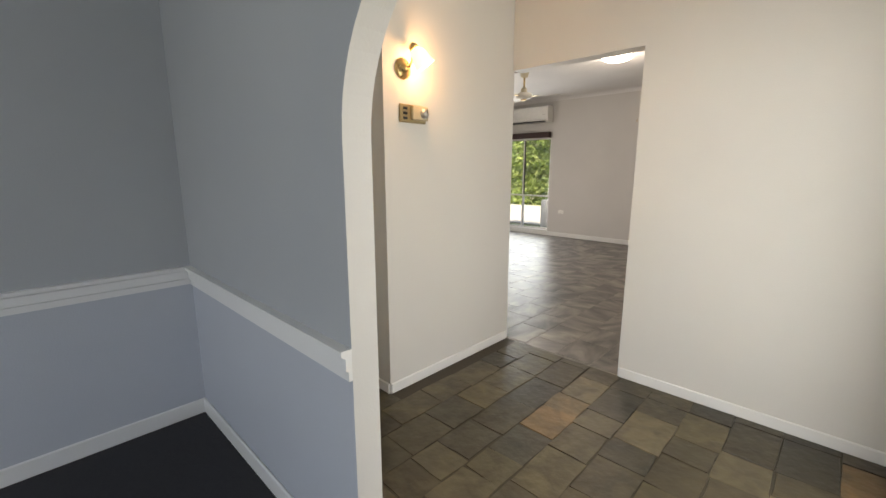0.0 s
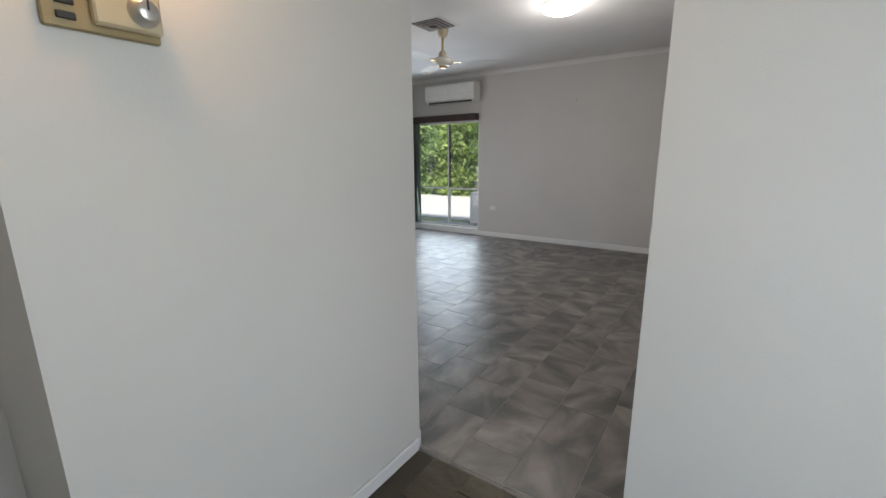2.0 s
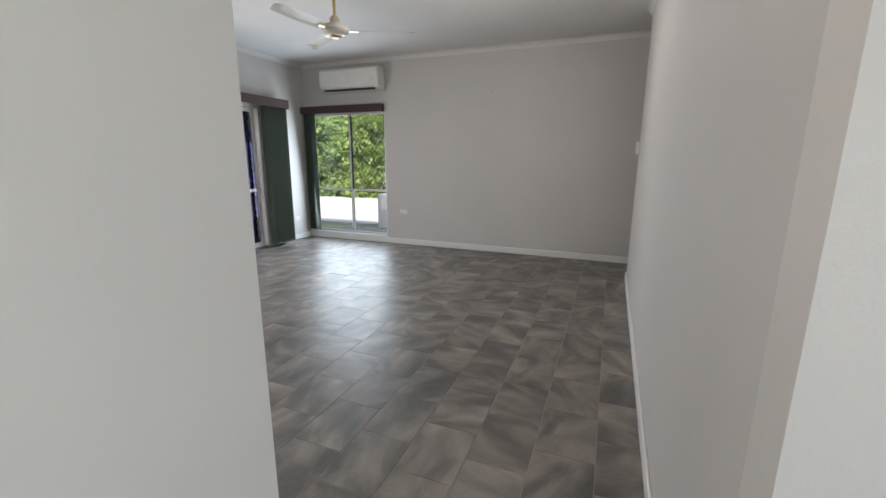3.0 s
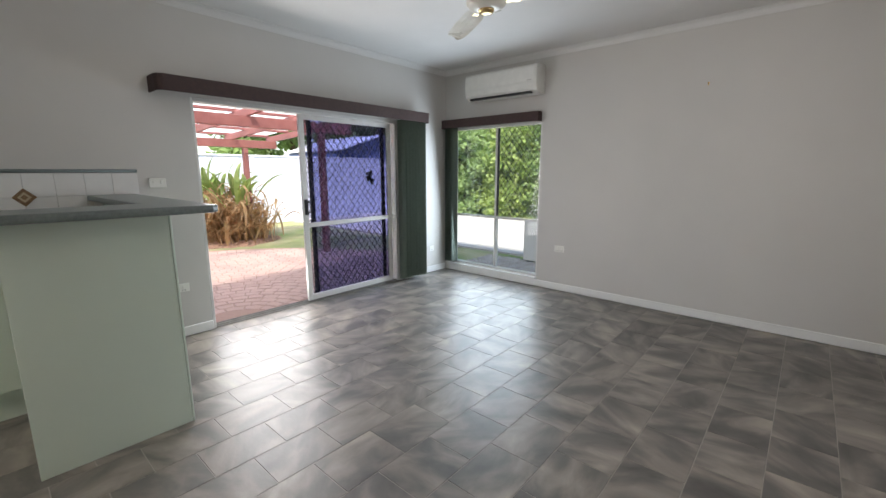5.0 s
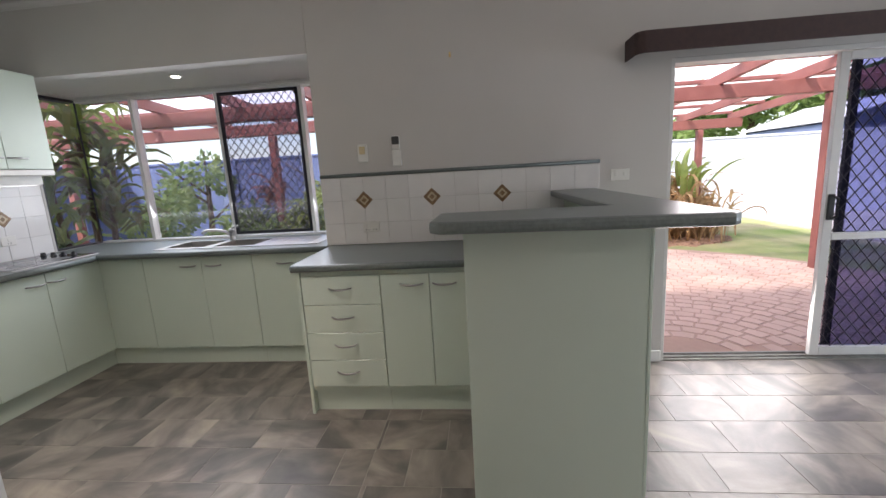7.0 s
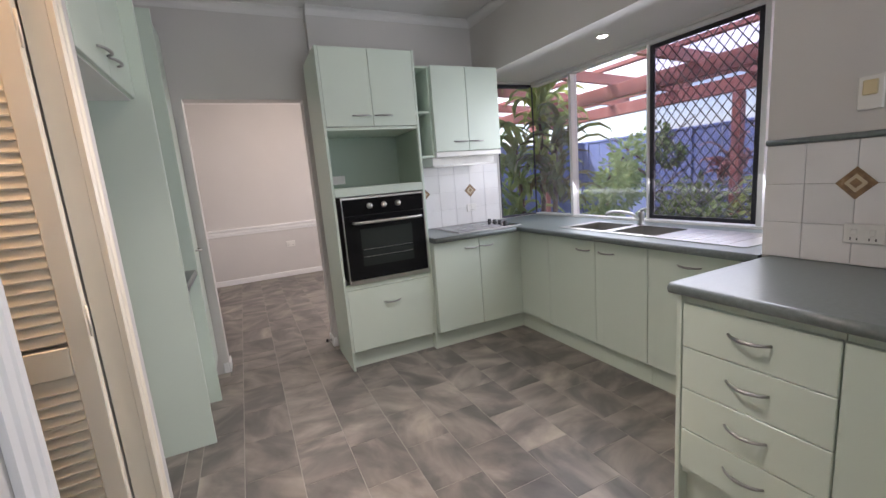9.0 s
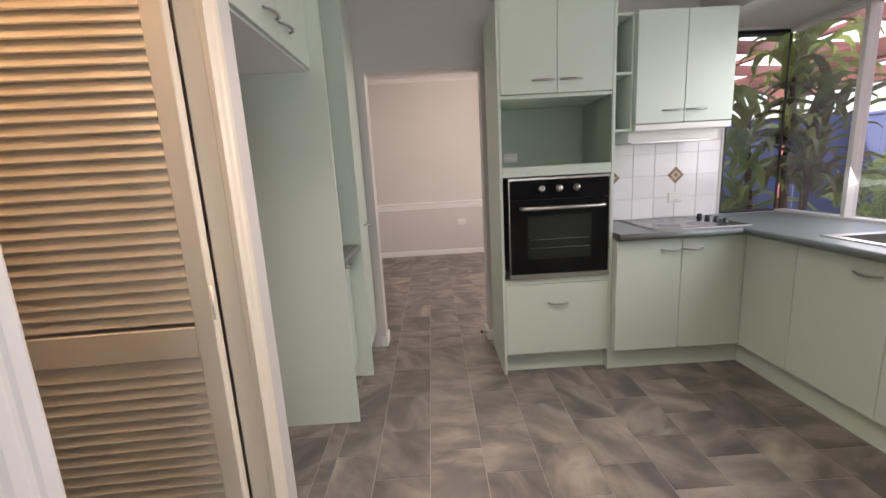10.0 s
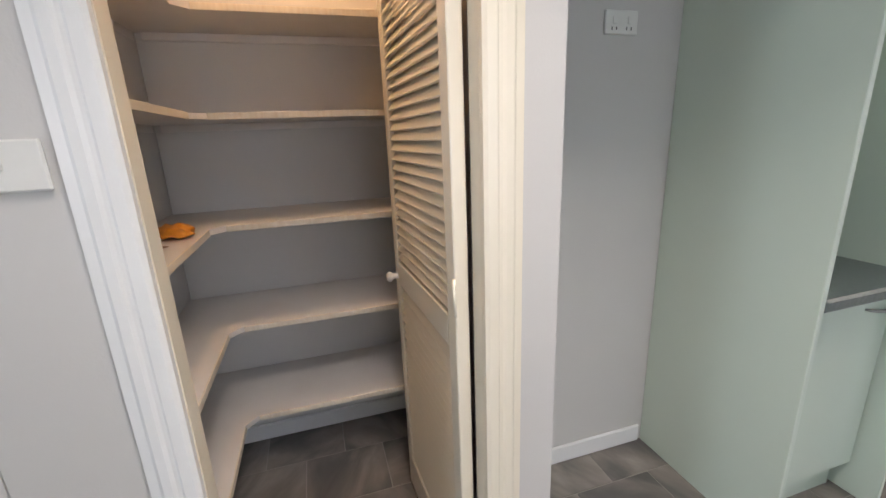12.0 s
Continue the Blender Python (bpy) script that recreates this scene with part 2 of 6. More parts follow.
def box(x0, x1, y0, y1, z0, z1, bevel=0.0, bm=None, seg=1):
    own = bm is None
    t = bmesh.new()
    bmesh.ops.create_cube(t, size=1.0)
    for v in t.verts:
        v.co = Vector(((x0 + x1) / 2 + v.co.x * abs(x1 - x0), (y0 + y1) / 2 + v.co.y * abs(y1 - y0), (z0 + z1) / 2 + v.co.z * abs(z1 - z0)))
    if bevel:
        bmesh.ops.bevel(t, geom=t.edges[:], offset=bevel, segments=seg, affect="EDGES", profile=0.6)
    if own:
        return t
    return join(bm, t)


def join(bm, t, m=None):
    """Adds the bmesh t, moved by m, to bm."""
    if m is not None:
        bmesh.ops.transform(t, matrix=m, verts=t.verts)
    me = bpy.data.meshes.new("join")
    t.to_mesh(me)
    t.free()
    bm.from_mesh(me)
    bpy.data.meshes.remove(me)
    return bm


def rod(a, b, r, r2=None, sides=12, bm=None):
    """A round bar from a to b."""
    a, b = Vector(a), Vector(b)
    t = bmesh.new()
    bmesh.ops.create_cone(t, cap_ends=True, segments=sides, radius1=r, radius2=r if r2 is None else r2, depth=(b - a).length)
    m = Matrix.Translation((a + b) / 2) @ (b - a).to_track_quat("Z", "Y").to_matrix().to_4x4()
    bmesh.ops.transform(t, matrix=m, verts=t.verts)
    return t if bm is None else join(bm, t)


def lathe(profile, at, axis="Z", sides=28):
    """A turned shape from (radius, height) pairs."""
    t = bmesh.new()
    rings = []
    for r, h in profile:
        rings.append([t.verts.new((max(r, 1e-4) * math.cos(6.28318 * k / sides), max(r, 1e-4) * math.sin(6.28318 * k / sides), h)) for k in range(sides)])
    for a, b in zip(rings, rings[1:]):
        for k in range(sides):
            t.faces.new((a[k], a[(k + 1) % sides], b[(k + 1) % sides], b[k]))
    t.faces.new(rings[0][::-1])
    t.faces.new(rings[-1])
    turn = {"Z": Matrix.Identity(4), "X": pose(0, 0, 0, 0, 90, 0), "-X": pose(0, 0, 0, 0, -90, 0), "Y": pose(0, 0, 0, -90, 0, 0), "-Y": pose(0, 0, 0, 90, 0, 0), "-Z": pose(0, 0, 0, 180, 0, 0)}[axis]
    bmesh.ops.transform(t, matrix=Matrix.Translation(at) @ turn, verts=t.verts)
    bmesh.ops.recalc_face_normals(t, faces=t.faces)
    return t


def prism(outline, z0, z1, bevel=0.0):
    """An upright block over an outline in plan."""
    t = bmesh.new()
    f = t.faces.new([t.verts.new((x, y, z0)) for x, y in outline])
    up = bmesh.ops.extrude_face_region(t, geom=[f])
    bmesh.ops.translate(t, verts=[g for g in up["geom"] if isinstance(g, bmesh.types.BMVert)], vec=(0, 0, z1 - z0))
    bmesh.ops.recalc_face_normals(t, faces=t.faces)
    if bevel:
        bmesh.ops.bevel(t, geom=[e for e in t.edges], offset=bevel, segments=2, affect="EDGES", profile=0.6)
    return t


def wall(name, along, x0, x1, y0, y1, z0, z1, holes, material, label):
    """A wall with real openings. holes: (from, to, bottom, top) along the wall."""
    bm = bmesh.new()
    a0, a1 = (x0, x1) if along == "x" else (y0, y1)

    def piece(p, q, b, t):
        if q - p > 1e-4 and t - b > 1e-4:
            if along == "x":
                box(p, q, y0, y1, b, t, bm=bm)
            else:
                box(x0, x1, p, q, b, t, bm=bm)
    at = a0
    for p, q, b, t in sorted(holes):
        piece(at, p, z0, z1)
        piece(p, q, z0, b)
        piece(p, q, t, z1)
        at = q
    piece(at, a1, z0, z1)
    return solid(name, bm, material, label, "wall")


def skirting(name, runs, material=None, h=0.09):
    """Skirting boards: (x0, y0, x1, y1, nx, ny) along a wall face whose normal is n."""
    for x0, y0, x1, y1, nx, ny in runs:
        t = 0.014
        xs, ys = sorted((x0, x1 + 0.0)), sorted((y0, y1))
        bx = (xs[0], xs[1], ys[0], ys[0] + t * ny) if ny else (xs[0], xs[0] + t * nx, ys[0], ys[1])
        bm = box(min(bx[0:2]), max(bx[0:2]), min(bx[2:4]), max(bx[2:4]), 0.002, h, 0.005)
        solid(name, bm, material or M_TRIM, "white painted timber skirting board along the wall", "skirting")


CEIL = 2.655


# ---------- large structure ----------
XW, YN, XE = -4.81, 7.75, -0.012
wall("wall_west", "y", XW - 0.13, XW, 2.36, YN + 0.13, 0, CEIL, [(4.62, 6.85, 0, 1.955)], M_WALL, "warm grey painted wall round the sliding patio door")
wall("wall_north", "x", XW, 1.5, YN, YN + 0.13, 0, CEIL, [(-4.70, -3.36, 0.11, 1.93)], M_WALL, "warm grey painted wall with a tall garden window")
wall("wall_east", "y", XE, XE + 0.11, 2.9602, 7.0, 0, CEIL, [], M_WALL, "pale grey painted wall of the living room")
wall("wall_entry", "x", -0.897, 1.28, 2.85, 2.96, 0, CEIL, [(-0.897, -0.012, 0, 2.0)], M_WALL_ENTRY, "off-white wall with an opening to the living room")
wall("wall_pantry_north", "x", -2.42, -1.003, 2.76, 2.87, 0, CEIL, [], M_WALL, "pale grey wall between pantry and living room")
wall("wall_recess_side", "y", -1.6, -1.5, 0.96, 1.79, 0, CEIL, [], M_WALL_ENTRY, "off-white side wall of the entry recess")
wall("wall_pantry_front", "y", -2.42, -2.365, 1.70, 2.757, 0, CEIL, [(1.87, 2.48, 0, 2.06)], M_WALL, "pale grey wall round the pantry doorway")
wall("wall_pantry_south", "x", -2.327, -1.3, 1.72, 1.80, 0, CEIL, [], M_WALL, "pale grey wall between pantry and fridge recess")
wall("wall_pantry_back", "y", -1.30, -1.2, 1.80, 2.757, 0, CEIL, [], M_WALL, "pale grey back wall of the pantry")
wall("wall_niche_back", "y", -1.90, -1.8, -0.08, 1.717, 0, CEIL, [], M_WALL, "pale grey back wall of the fridge recess")
wall("wall_south", "x", -5.02, -1.6, -0.22, -0.08, 0, CEIL, [(-3.335, -2.53, 0, 2.015)], M_WALL, "pale grey kitchen wall with a doorway to the dining room")
wall("wall_splashback", "x", -5.02, -3.42, -0.077, 0.0, 0, CEIL, [], M_WALL, "pale grey wall behind the hob")
wall("wall_bay_return", "x", -5.55, XW - 0.133, 2.36, 2.46, 0, CEIL, [], M_WALL, "pale grey return wall beside the kitchen window")
wall("wall_bay", "y", -5.55, -5.45, -0.10, 2.357, 0, 2.19, [(-0.10, 2.34, 0.901, 2.145)], M_WALL, "pale wall under and over the kitchen window")
wall("wall_bay_side", "x", -5.447, -5.023, -0.10, 0.0, 0, 2.19, [(-5.447, -5.04, 0.901, 2.145)], M_WALL, "pale wall round the kitchen side window")
solid("bulkhead", box(-5.55, XW, -0.075, 2.357, 2.163, CEIL - 0.003), M_WALL, "grey painted bulkhead with a lowered soffit over the sink", "bulkhead")
# dining room beyond the doorway
wall("wall_dining_far", "x", -4.9, -1.6, -3.57, -3.47, 0, CEIL, [], M_WALL, "pinkish grey dining room wall with a white dado rail")
wall("wall_dining_east", "y", -1.7, -1.6, -3.47, -0.223, 0, CEIL, [], M_WALL, "pale grey dining room side wall")
wall("wall_dining_west", "y", -5.0, -4.9, -3.57, -0.223, 0, CEIL, [(-2.5, -0.7, 0.7, 2.1)], M_WALL, "pale grey dining room wall with a window")
# front room and arch
wall("wall_front_room_west", "y", -1.6, -1.5, -3.0, 0.96, 0, CEIL, [], M_WALL_BLUE, "blue-grey front room wall with a white dado rail")
wall("wall_front_room_south", "x", -1.597, 3.0, -3.1, -3.003, 0, CEIL, [(0.3, 2.1, 0.7, 2.1)], M_WALL_BLUE, "blue-grey front room wall with a window")
wall("wall_front_room_east", "y", 2.9, 3.0, -3.0, 0.96, 0, CEIL, [], M_WALL_BLUE, "blue-grey front room side wall")
wall("wall_entry_east", "y", 1.28, 1.38, 0.963, 2.96, 0, CEIL, [(1.45, 2.35, 0, 2.05)], M_WALL_ENTRY, "off-white entry wall with the front door opening")
wall("wall_hall", "y", 1.4, 1.5, 6.90, YN, 0, CEIL, [], M_WALL, "pale grey end wall of the side hall")
wall("wall_hall_south", "x", XE + 0.113, 1.397, 6.90, 7.0, 0, CEIL, [], M_WALL, "pale grey wall of the side hall")


solid("wall_pier", prism([(-1.5, 1.69), (-0.9, 1.69), (-0.9, 2.87), (-1.0, 2.87), (-1.0, 1.79), (-1.5, 1.79)], 0, CEIL), M_WALL_ENTRY, "off-white entry wall with a brass lamp and a recess", "wall")


def arch_wall():
    """The wall between front room and entry, with a round-headed opening."""
    x0, x1, spring, y0, y1 = -0.03, 1.22, 1.40, 0.87, 0.96
    r = 0.46
    steps = 14
    bm = bmesh.new()
    box(-1.5, x0, y0, y1, 0, CEIL, bm=bm)
    box(x1, 2.9, y0, y1, 0, CEIL, bm=bm)
    quarter = [(math.cos(math.pi / 2 * k / steps), math.sin(math.pi / 2 * k / steps)) for k in range(steps + 1)]
    pts = [(x0 + r - r * c, spring + r * q) for c, q in quarter] + [(x1 - r + r * c, spring + r * q) for c, q in reversed(quarter)]
    for (xa, za), (xb, zb) in zip(pts, pts[1:]):
        v = [bm.verts.new(p) for p in ((xa, y0, za), (xb, y0, zb), (xb, y0, CEIL), (xa, y0, CEIL), (xa, y1, za), (xb, y1, zb), (xb, y1, CEIL), (xa, y1, CEIL))]
        for q in ((0, 1, 2, 3), (7, 6, 5, 4), (4, 5, 1, 0)):
            bm.faces.new([v[k] for k in q])
    bmesh.ops.remove_doubles(bm, verts=bm.verts, dist=0.0005)
    ob = solid("wall_arch", bm, M_WALL_BLUE, "blue-grey wall with a round-headed arch and white edge", "wall")
    ob.data.materials.append(M_WALL_ENTRY)
    for p in ob.data.polygons:
        if p.center.y > y0 + 0.01:
            p.material_index = 1
    return ob


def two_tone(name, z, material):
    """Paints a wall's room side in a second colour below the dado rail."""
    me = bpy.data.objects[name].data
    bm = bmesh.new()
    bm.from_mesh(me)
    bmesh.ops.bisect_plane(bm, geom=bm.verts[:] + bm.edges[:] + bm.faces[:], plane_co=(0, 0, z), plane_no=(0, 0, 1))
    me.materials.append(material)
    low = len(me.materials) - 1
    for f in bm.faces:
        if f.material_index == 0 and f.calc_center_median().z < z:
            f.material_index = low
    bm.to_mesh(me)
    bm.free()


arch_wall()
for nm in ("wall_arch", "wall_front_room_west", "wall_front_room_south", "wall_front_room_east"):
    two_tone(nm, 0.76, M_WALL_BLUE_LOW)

for nm, x0, x1, y0, y1 in (("ceiling_living", -4.94, 1.5, 2.357, 7.88), ("ceiling_kitchen", -5.56, -0.9, -0.11, 2.357), ("ceiling_entry", -0.9, 1.4, 0.87, 2.357),
                           ("ceiling_dining", -5.0, -1.6, -3.57, -0.11), ("ceiling_front_room", -1.6, 3.0, -3.1, 0.87)):
    solid(nm, box(x0, x1, y0, y1, CEIL, CEIL + 0.12), M_CEIL, "white painted flat plaster ceiling", "ceiling")


def cornice(runs):
    """Coved cornice, 55 mm, along a wall face."""
    for x0, y0, x1, y1, nx, ny in runs:
        bm = bmesh.new()
        prof = [(0, -0.055), (0.006, -0.055), (0.010, -0.038), (0.024, -0.018), (0.042, -0.008), (0.058, -0.006), (0.058, 0), (0, 0)]
        rings = []
        for ax, ay in ((x0, y0), (x1, y1)):
            rings.append([bm.verts.new((ax + d * nx, ay + d * ny, CEIL - 0.001 + h)) for d, h in prof])
        n = len(prof)
        for k in range(n):
            bm.faces.new((rings[0][k], rings[0][(k + 1) % n], rings[1][(k + 1) % n], rings[1][k]))
        bm.faces.new(rings[0])
        bm.faces.new(rings[1][::-1])
        bmesh.ops.recalc_face_normals(bm, faces=bm.faces)
        solid("cornice", bm, M_CEIL, "white coved plaster cornice under the ceiling", "cornice")


cornice([(XW, 2.36, XW, YN, 1, 0), (XW, YN, 1.4, YN, 0, -1), (XE, 2.96, XE, 7.0, -1, 0), (-2.42, 2.87, -0.9, 2.87, 0, 1),
         (XW, 0.0, XW, 2.36, 1, 0), (-5.0, 0.0, -3.42, 0.0, 0, 1), (-3.42, -0.08, -1.9, -0.08, 0, 1), (-2.42, 1.7, -2.42, 2.87, -1, 0), (-4.9, -3.47, -1.7, -3.47, 0, 1)])
skirting("baseboard", [(XW, 4.05, XW, 4.62, 1, 0), (XW, 6.86, XW, YN, 1, 0), (XW, YN, 1.4, YN, 0, -1), (XE, 2.963, XE, 7.0, -1, 0),
                       (-2.42, 2.56, -2.42, 2.87, -1, 0), (-2.42, 2.87, -0.9, 2.87, 0, 1), (-1.9, 0.92, -1.9, 1.70, -1, 0), (-4.9, -3.47, -1.7, -3.47, 0, 1),
                       (-2.53, -0.222, -2.53, -0.066, -1, 0), (-3.335, -0.222, -3.335, -0.066, 1, 0), (-2.53, -0.08, -2.492, -0.08, 0, 1), (-3.37, -0.08, -3.335, -0.08, 0, 1),
                       (-2.53, -0.22, -1.7, -0.22, 0, -1), (-4.9, -0.22, -3.335, -0.22, 0, -1),
                       (-1.5, -3.0, -1.5, 0.867, 1, 0), (-1.5, 0.87, -0.03, 0.87, 0, -1), (-1.3, 1.8, -1.3, 2.76, -1, 0), (-2.33, 2.76, -1.3, 2.76, 0, -1), (-2.33, 1.8, -1.3, 1.8, 0, 1)], h=0.085)
skirting("baseboard", [(-0.008, 2.85, 1.28, 2.85, 0, -1), (-0.9, 1.69, -0.9, 2.85, 1, 0), (-1.5, 1.69, -0.9, 1.69, 0, -1), (-1.5, 0.963, -1.5, 1.69, 1, 0)], h=0.068)


def dado(runs, z=0.78, h=0.10):
    """A moulded rail at hip height."""
    for x0, y0, x1, y1, nx, ny in runs:
        bm = bmesh.new()
        prof = [(0, 0), (0.012, 0.0), (0.012, 0.028), (0.02, 0.034), (0.02, 0.070), (0.034, 0.080), (0.034, h), (0, h)]
        rings = [[bm.verts.new((ax + d * nx, ay + d * ny, z + q)) for d, q in prof] for ax, ay in ((x0, y0), (x1, y1))]
        n = len(prof)
        for k in range(n):
            bm.faces.new((rings[0][k], rings[0][(k + 1) % n], rings[1][(k + 1) % n], rings[1][k]))
        bm.faces.new(rings[0])
        bm.faces.new(rings[1][::-1])
        bmesh.ops.recalc_face_normals(bm, faces=bm.faces)
        solid("dado_rail", bm, M_TRIM, "white moulded timber dado rail on the wall", "dado rail")


dado([(-1.5, -3.0, -1.5, 0.87, 1, 0), (-1.47, 0.87, -0.03, 0.87, 0, -1)], 0.735, 0.095)
dado([(-4.9, -3.47, -1.7, -3.47, 0, 1)], 0.735, 0.105)

# floors: a base slab; the pieces lie on it
solid("floor", prism([(-5.54, -0.1), (-5.0, -0.1), (-5.0, -3.57), (1.5, -3.57), (1.5, 7.88), (-4.94, 7.88), (-4.94, 2.46), (-5.54, 2.46)], -0.15, -0.0016), M_JOINT, "smoky brown-grey vinyl tile floor with thin joints", "floor")
solid("floor_entry", prism([(-1.5, 0.96), (1.28, 0.96), (1.28, 2.85), (-0.9, 2.85), (-0.9, 1.69), (-1.5, 1.69)], -0.0012, 0.0005), M_SLATE_JOINT, "brown-green slate tile floor of the entry", "floor")
solid("floor_front_room", box(-1.5, 2.9, -3.0, 0.957, -0.0012, 0.004), M_CARPET, "charcoal carpet of the front room", "carpet")
# Two unseen slabs, added to keep direct sun off the entry and rooms.
solid("porch_roof", box(1.383, 3.4, 0.4, 3.6, 2.55, 2.68), M_TRIM, "unseen white slab added over the front door to block the sun", "porch roof")
solid("house_roof", prism([(-5.9, -4.2), (3.6, -4.2), (3.6, 8.35), (-5.15, 8.35), (-5.15, 2.9), (-5.9, 2.9)], CEIL + 0.125, CEIL + 0.22), M_TRIM, "unseen flat house roof slab with eaves, added to block the sun", "roof")


# ---------- shared shapes ----------
def tube(points, r, sides=8):
    """A round bar bent through the points."""
    t = bmesh.new()
    pts = [Vector(p) for p in points]
    rings = []
    for k, p in enumerate(pts):
        d = (pts[min(k + 1, len(pts) - 1)] - pts[max(k - 1, 0)]).normalized()
        q = d.to_track_quat("Z", "Y")
        rr = r[k] if isinstance(r, (list, tuple)) else r
        rings.append([t.verts.new(p + q @ Vector((rr * math.cos(6.28318 * a / sides), rr * math.sin(6.28318 * a / sides), 0))) for a in range(sides)])
    for a, b in zip(rings, rings[1:]):
        for k in range(sides):
            t.faces.new((a[k], a[(k + 1) % sides], b[(k + 1) % sides], b[k]))
    t.faces.new(rings[0][::-1])
    t.faces.new(rings[-1])
    bmesh.ops.recalc_face_normals(t, faces=t.faces)
    return t


class Side:
    """Turns (along, depth, height) of a front into world places. facing: '+y', '+x' or '-x'."""

    def __init__(self, facing):
        self.facing, self.sign = facing, -1 if facing[0] == "-" else 1

    def at(self, a, d, z):
        return (a, d, z) if self.facing[1] == "y" else (d, a, z)

    def box(self, a0, a1, d0, d1, z0, z1, bevel=0.0, bm=None):
        (x0, y0, _), (x1, y1, _) = self.at(a0, d0, 0), self.at(a1, d1, 0)
        return box(min(x0, x1), max(x0, x1), min(y0, y1), max(y0, y1), z0, z1, bevel, bm)


def bow_handle(side, a, d, z, length, parent):
    """A bowed satin chrome pull, level, standing off its front."""
    s, n = side.sign, 9
    pts = [side.at(a - length / 2 + length * k / (n - 1), d + s * (0.002 + 0.026 * math.sin(math.pi * k / (n - 1)) ** 0.6), z - 0.0035 * math.sin(math.pi * k / (n - 1))) for k in range(n)]
    rad = [0.0045 + 0.0022 * math.sin(math.pi * k / (n - 1)) for k in range(n)]
    return part("handle", tube(pts, rad), M_CHROME, parent, "bowed satin chrome handle", smooth=True)


def fronts(side, d, list_, parent, material=None):
    """Doors and drawer fronts: (kind, a0, a1, z0, z1, handle a or None, handle z)."""
    s = side.sign
    for kind, a0, a1, z0, z1, ha, hz in list_:
        f = part(kind, side.box(a0 + 0.0015, a1 - 0.0015, d, d + s * 0.017, z0 + 0.0015, z1 - 0.0015, 0.0022), material or M_GREEN, parent)
        if ha is not None:
            bow_handle(side, ha, d + s * 0.017, hz, 0.128, f)


def plate(name, side, a, d, z, w, h, label, category, slots=1, round_hole=False):
    """A white wall plate with switches or sockets, set on a wall face."""
    s = side.sign
    ob = thing(name, side.at(a, d, z), label, category)
    part("plate", side.box(a - w / 2, a + w / 2, d + s * 0.0005, d + s * 0.010, z - h / 2, z + h / 2, 0.003), M_WHITE_PLASTIC, ob)
    for k in range(slots):
        c = a + (k - (slots - 1) / 2) * w / max(slots, 1) * 0.9
        part("rocker", side.box(c - 0.008, c + 0.008, d + s * 0.0095, d + s * 0.014, z - 0.006, z + 0.018, 0.002), M_WHITE_PLASTIC, ob)
        if round_hole:
            for q in (-0.009, 0.009):
                part("socket_slot", side.box(c + q - 0.0018, c + q + 0.0018, d + s * 0.0098, d + s * 0.0108, z - 0.024, z - 0.014), M_BLACK, ob)
    return ob


PX, PY, NX, NY = Side("+x"), Side("+y"), Side("-x"), Side("-y")

# ---------- kitchen ----------
# oven tower
tower = thing("oven_tower", (-3.70, 0.25, 0), "tall pale green oven cabinet with open microwave niche", "cabinet")
for x in (-4.04, -3.373):
    part("side_panel", box(x, x + 0.018, 0.003, 0.497, 0, 2.24, 0.002), M_GREEN, tower)
part("top_panel", box(-4.022, -3.373, 0.003, 0.480, 2.222, 2.24), M_GREEN, tower)
part("niche_top", box(-4.022, -3.373, 0.02, 0.490, 1.705, 1.725, 0.002), M_GREEN, tower)
part("niche_shelf", box(-4.022, -3.373, 0.02, 0.496, 1.262, 1.322, 0.003), M_GREEN, tower)
# Niche back and one side are coloured darker to stand for recess shade.
part("niche_back", box(-4.022, -3.373, 0.02, 0.032, 1.322, 1.705), M_GREEN_SHADED, tower, "niche back in green darkened to stand for shade")
part("niche_lining", box(-4.0215, -4.017, 0.033, 0.485, 1.323, 1.704), M_GREEN_SHADED, tower)
part("oven_rail", box(-4.022, -3.373, 0.45, 0.496, 0.602, 0.634, 0.002), M_GREEN, tower)
part("kickboard", box(-4.022, -3.373, 0.42, 0.435, 0.0, 0.135), M_GREEN, tower)
fronts(PY, 0.480, [("door", -4.022, -3.70, 1.727, 2.238, -3.78, 1.80), ("door", -3.70, -3.373, 1.727, 2.238, -3.62, 1.80)], tower)
fronts(PY, 0.480, [("drawer_front", -4.022, -3.373, 0.138, 0.600, -3.70, 0.475)], tower)
part("socket", box(-3.56, -3.465, 0.032, 0.042, 1.352, 1.415, 0.003), M_WHITE_PLASTIC, tower, "white double power socket")

oven = thing("oven", (-3.705, 0.35, 0.634), "built-in black glass oven with steel trim and three knobs", "oven")
part("body", box(-3.99, -3.42, 0.05, 0.493, 0.640, 1.258), M_BLACK, oven)
part("control_panel", box(-4.005, -3.408, 0.493, 0.513, 1.128, 1.240, 0.003), M_BLACK_GLASS, oven)
part("top_trim", box(-4.005, -3.408, 0.493, 0.516, 1.2405, 1.256, 0.002), M_STEEL, oven, "brushed steel trim strip")
odoor = part("door", box(-4.005, -3.408, 0.493, 0.516, 0.672, 1.124, 0.004), M_BLACK_GLASS, oven)
part("window", box(-3.90, -3.513, 0.5163, 0.5175, 0.765, 1.030, 0.0), mat("oven_window", (0.024, 0.028, 0.027), 0.08, scale=3, spec=0.3), odoor, "dark grey oven window")
for z in (0.832, 0.885):
    part("rack_bar", rod((-3.89, 0.5186, z), (-3.523, 0.5186, z), 0.0012, sides=6), M_STEEL, odoor)
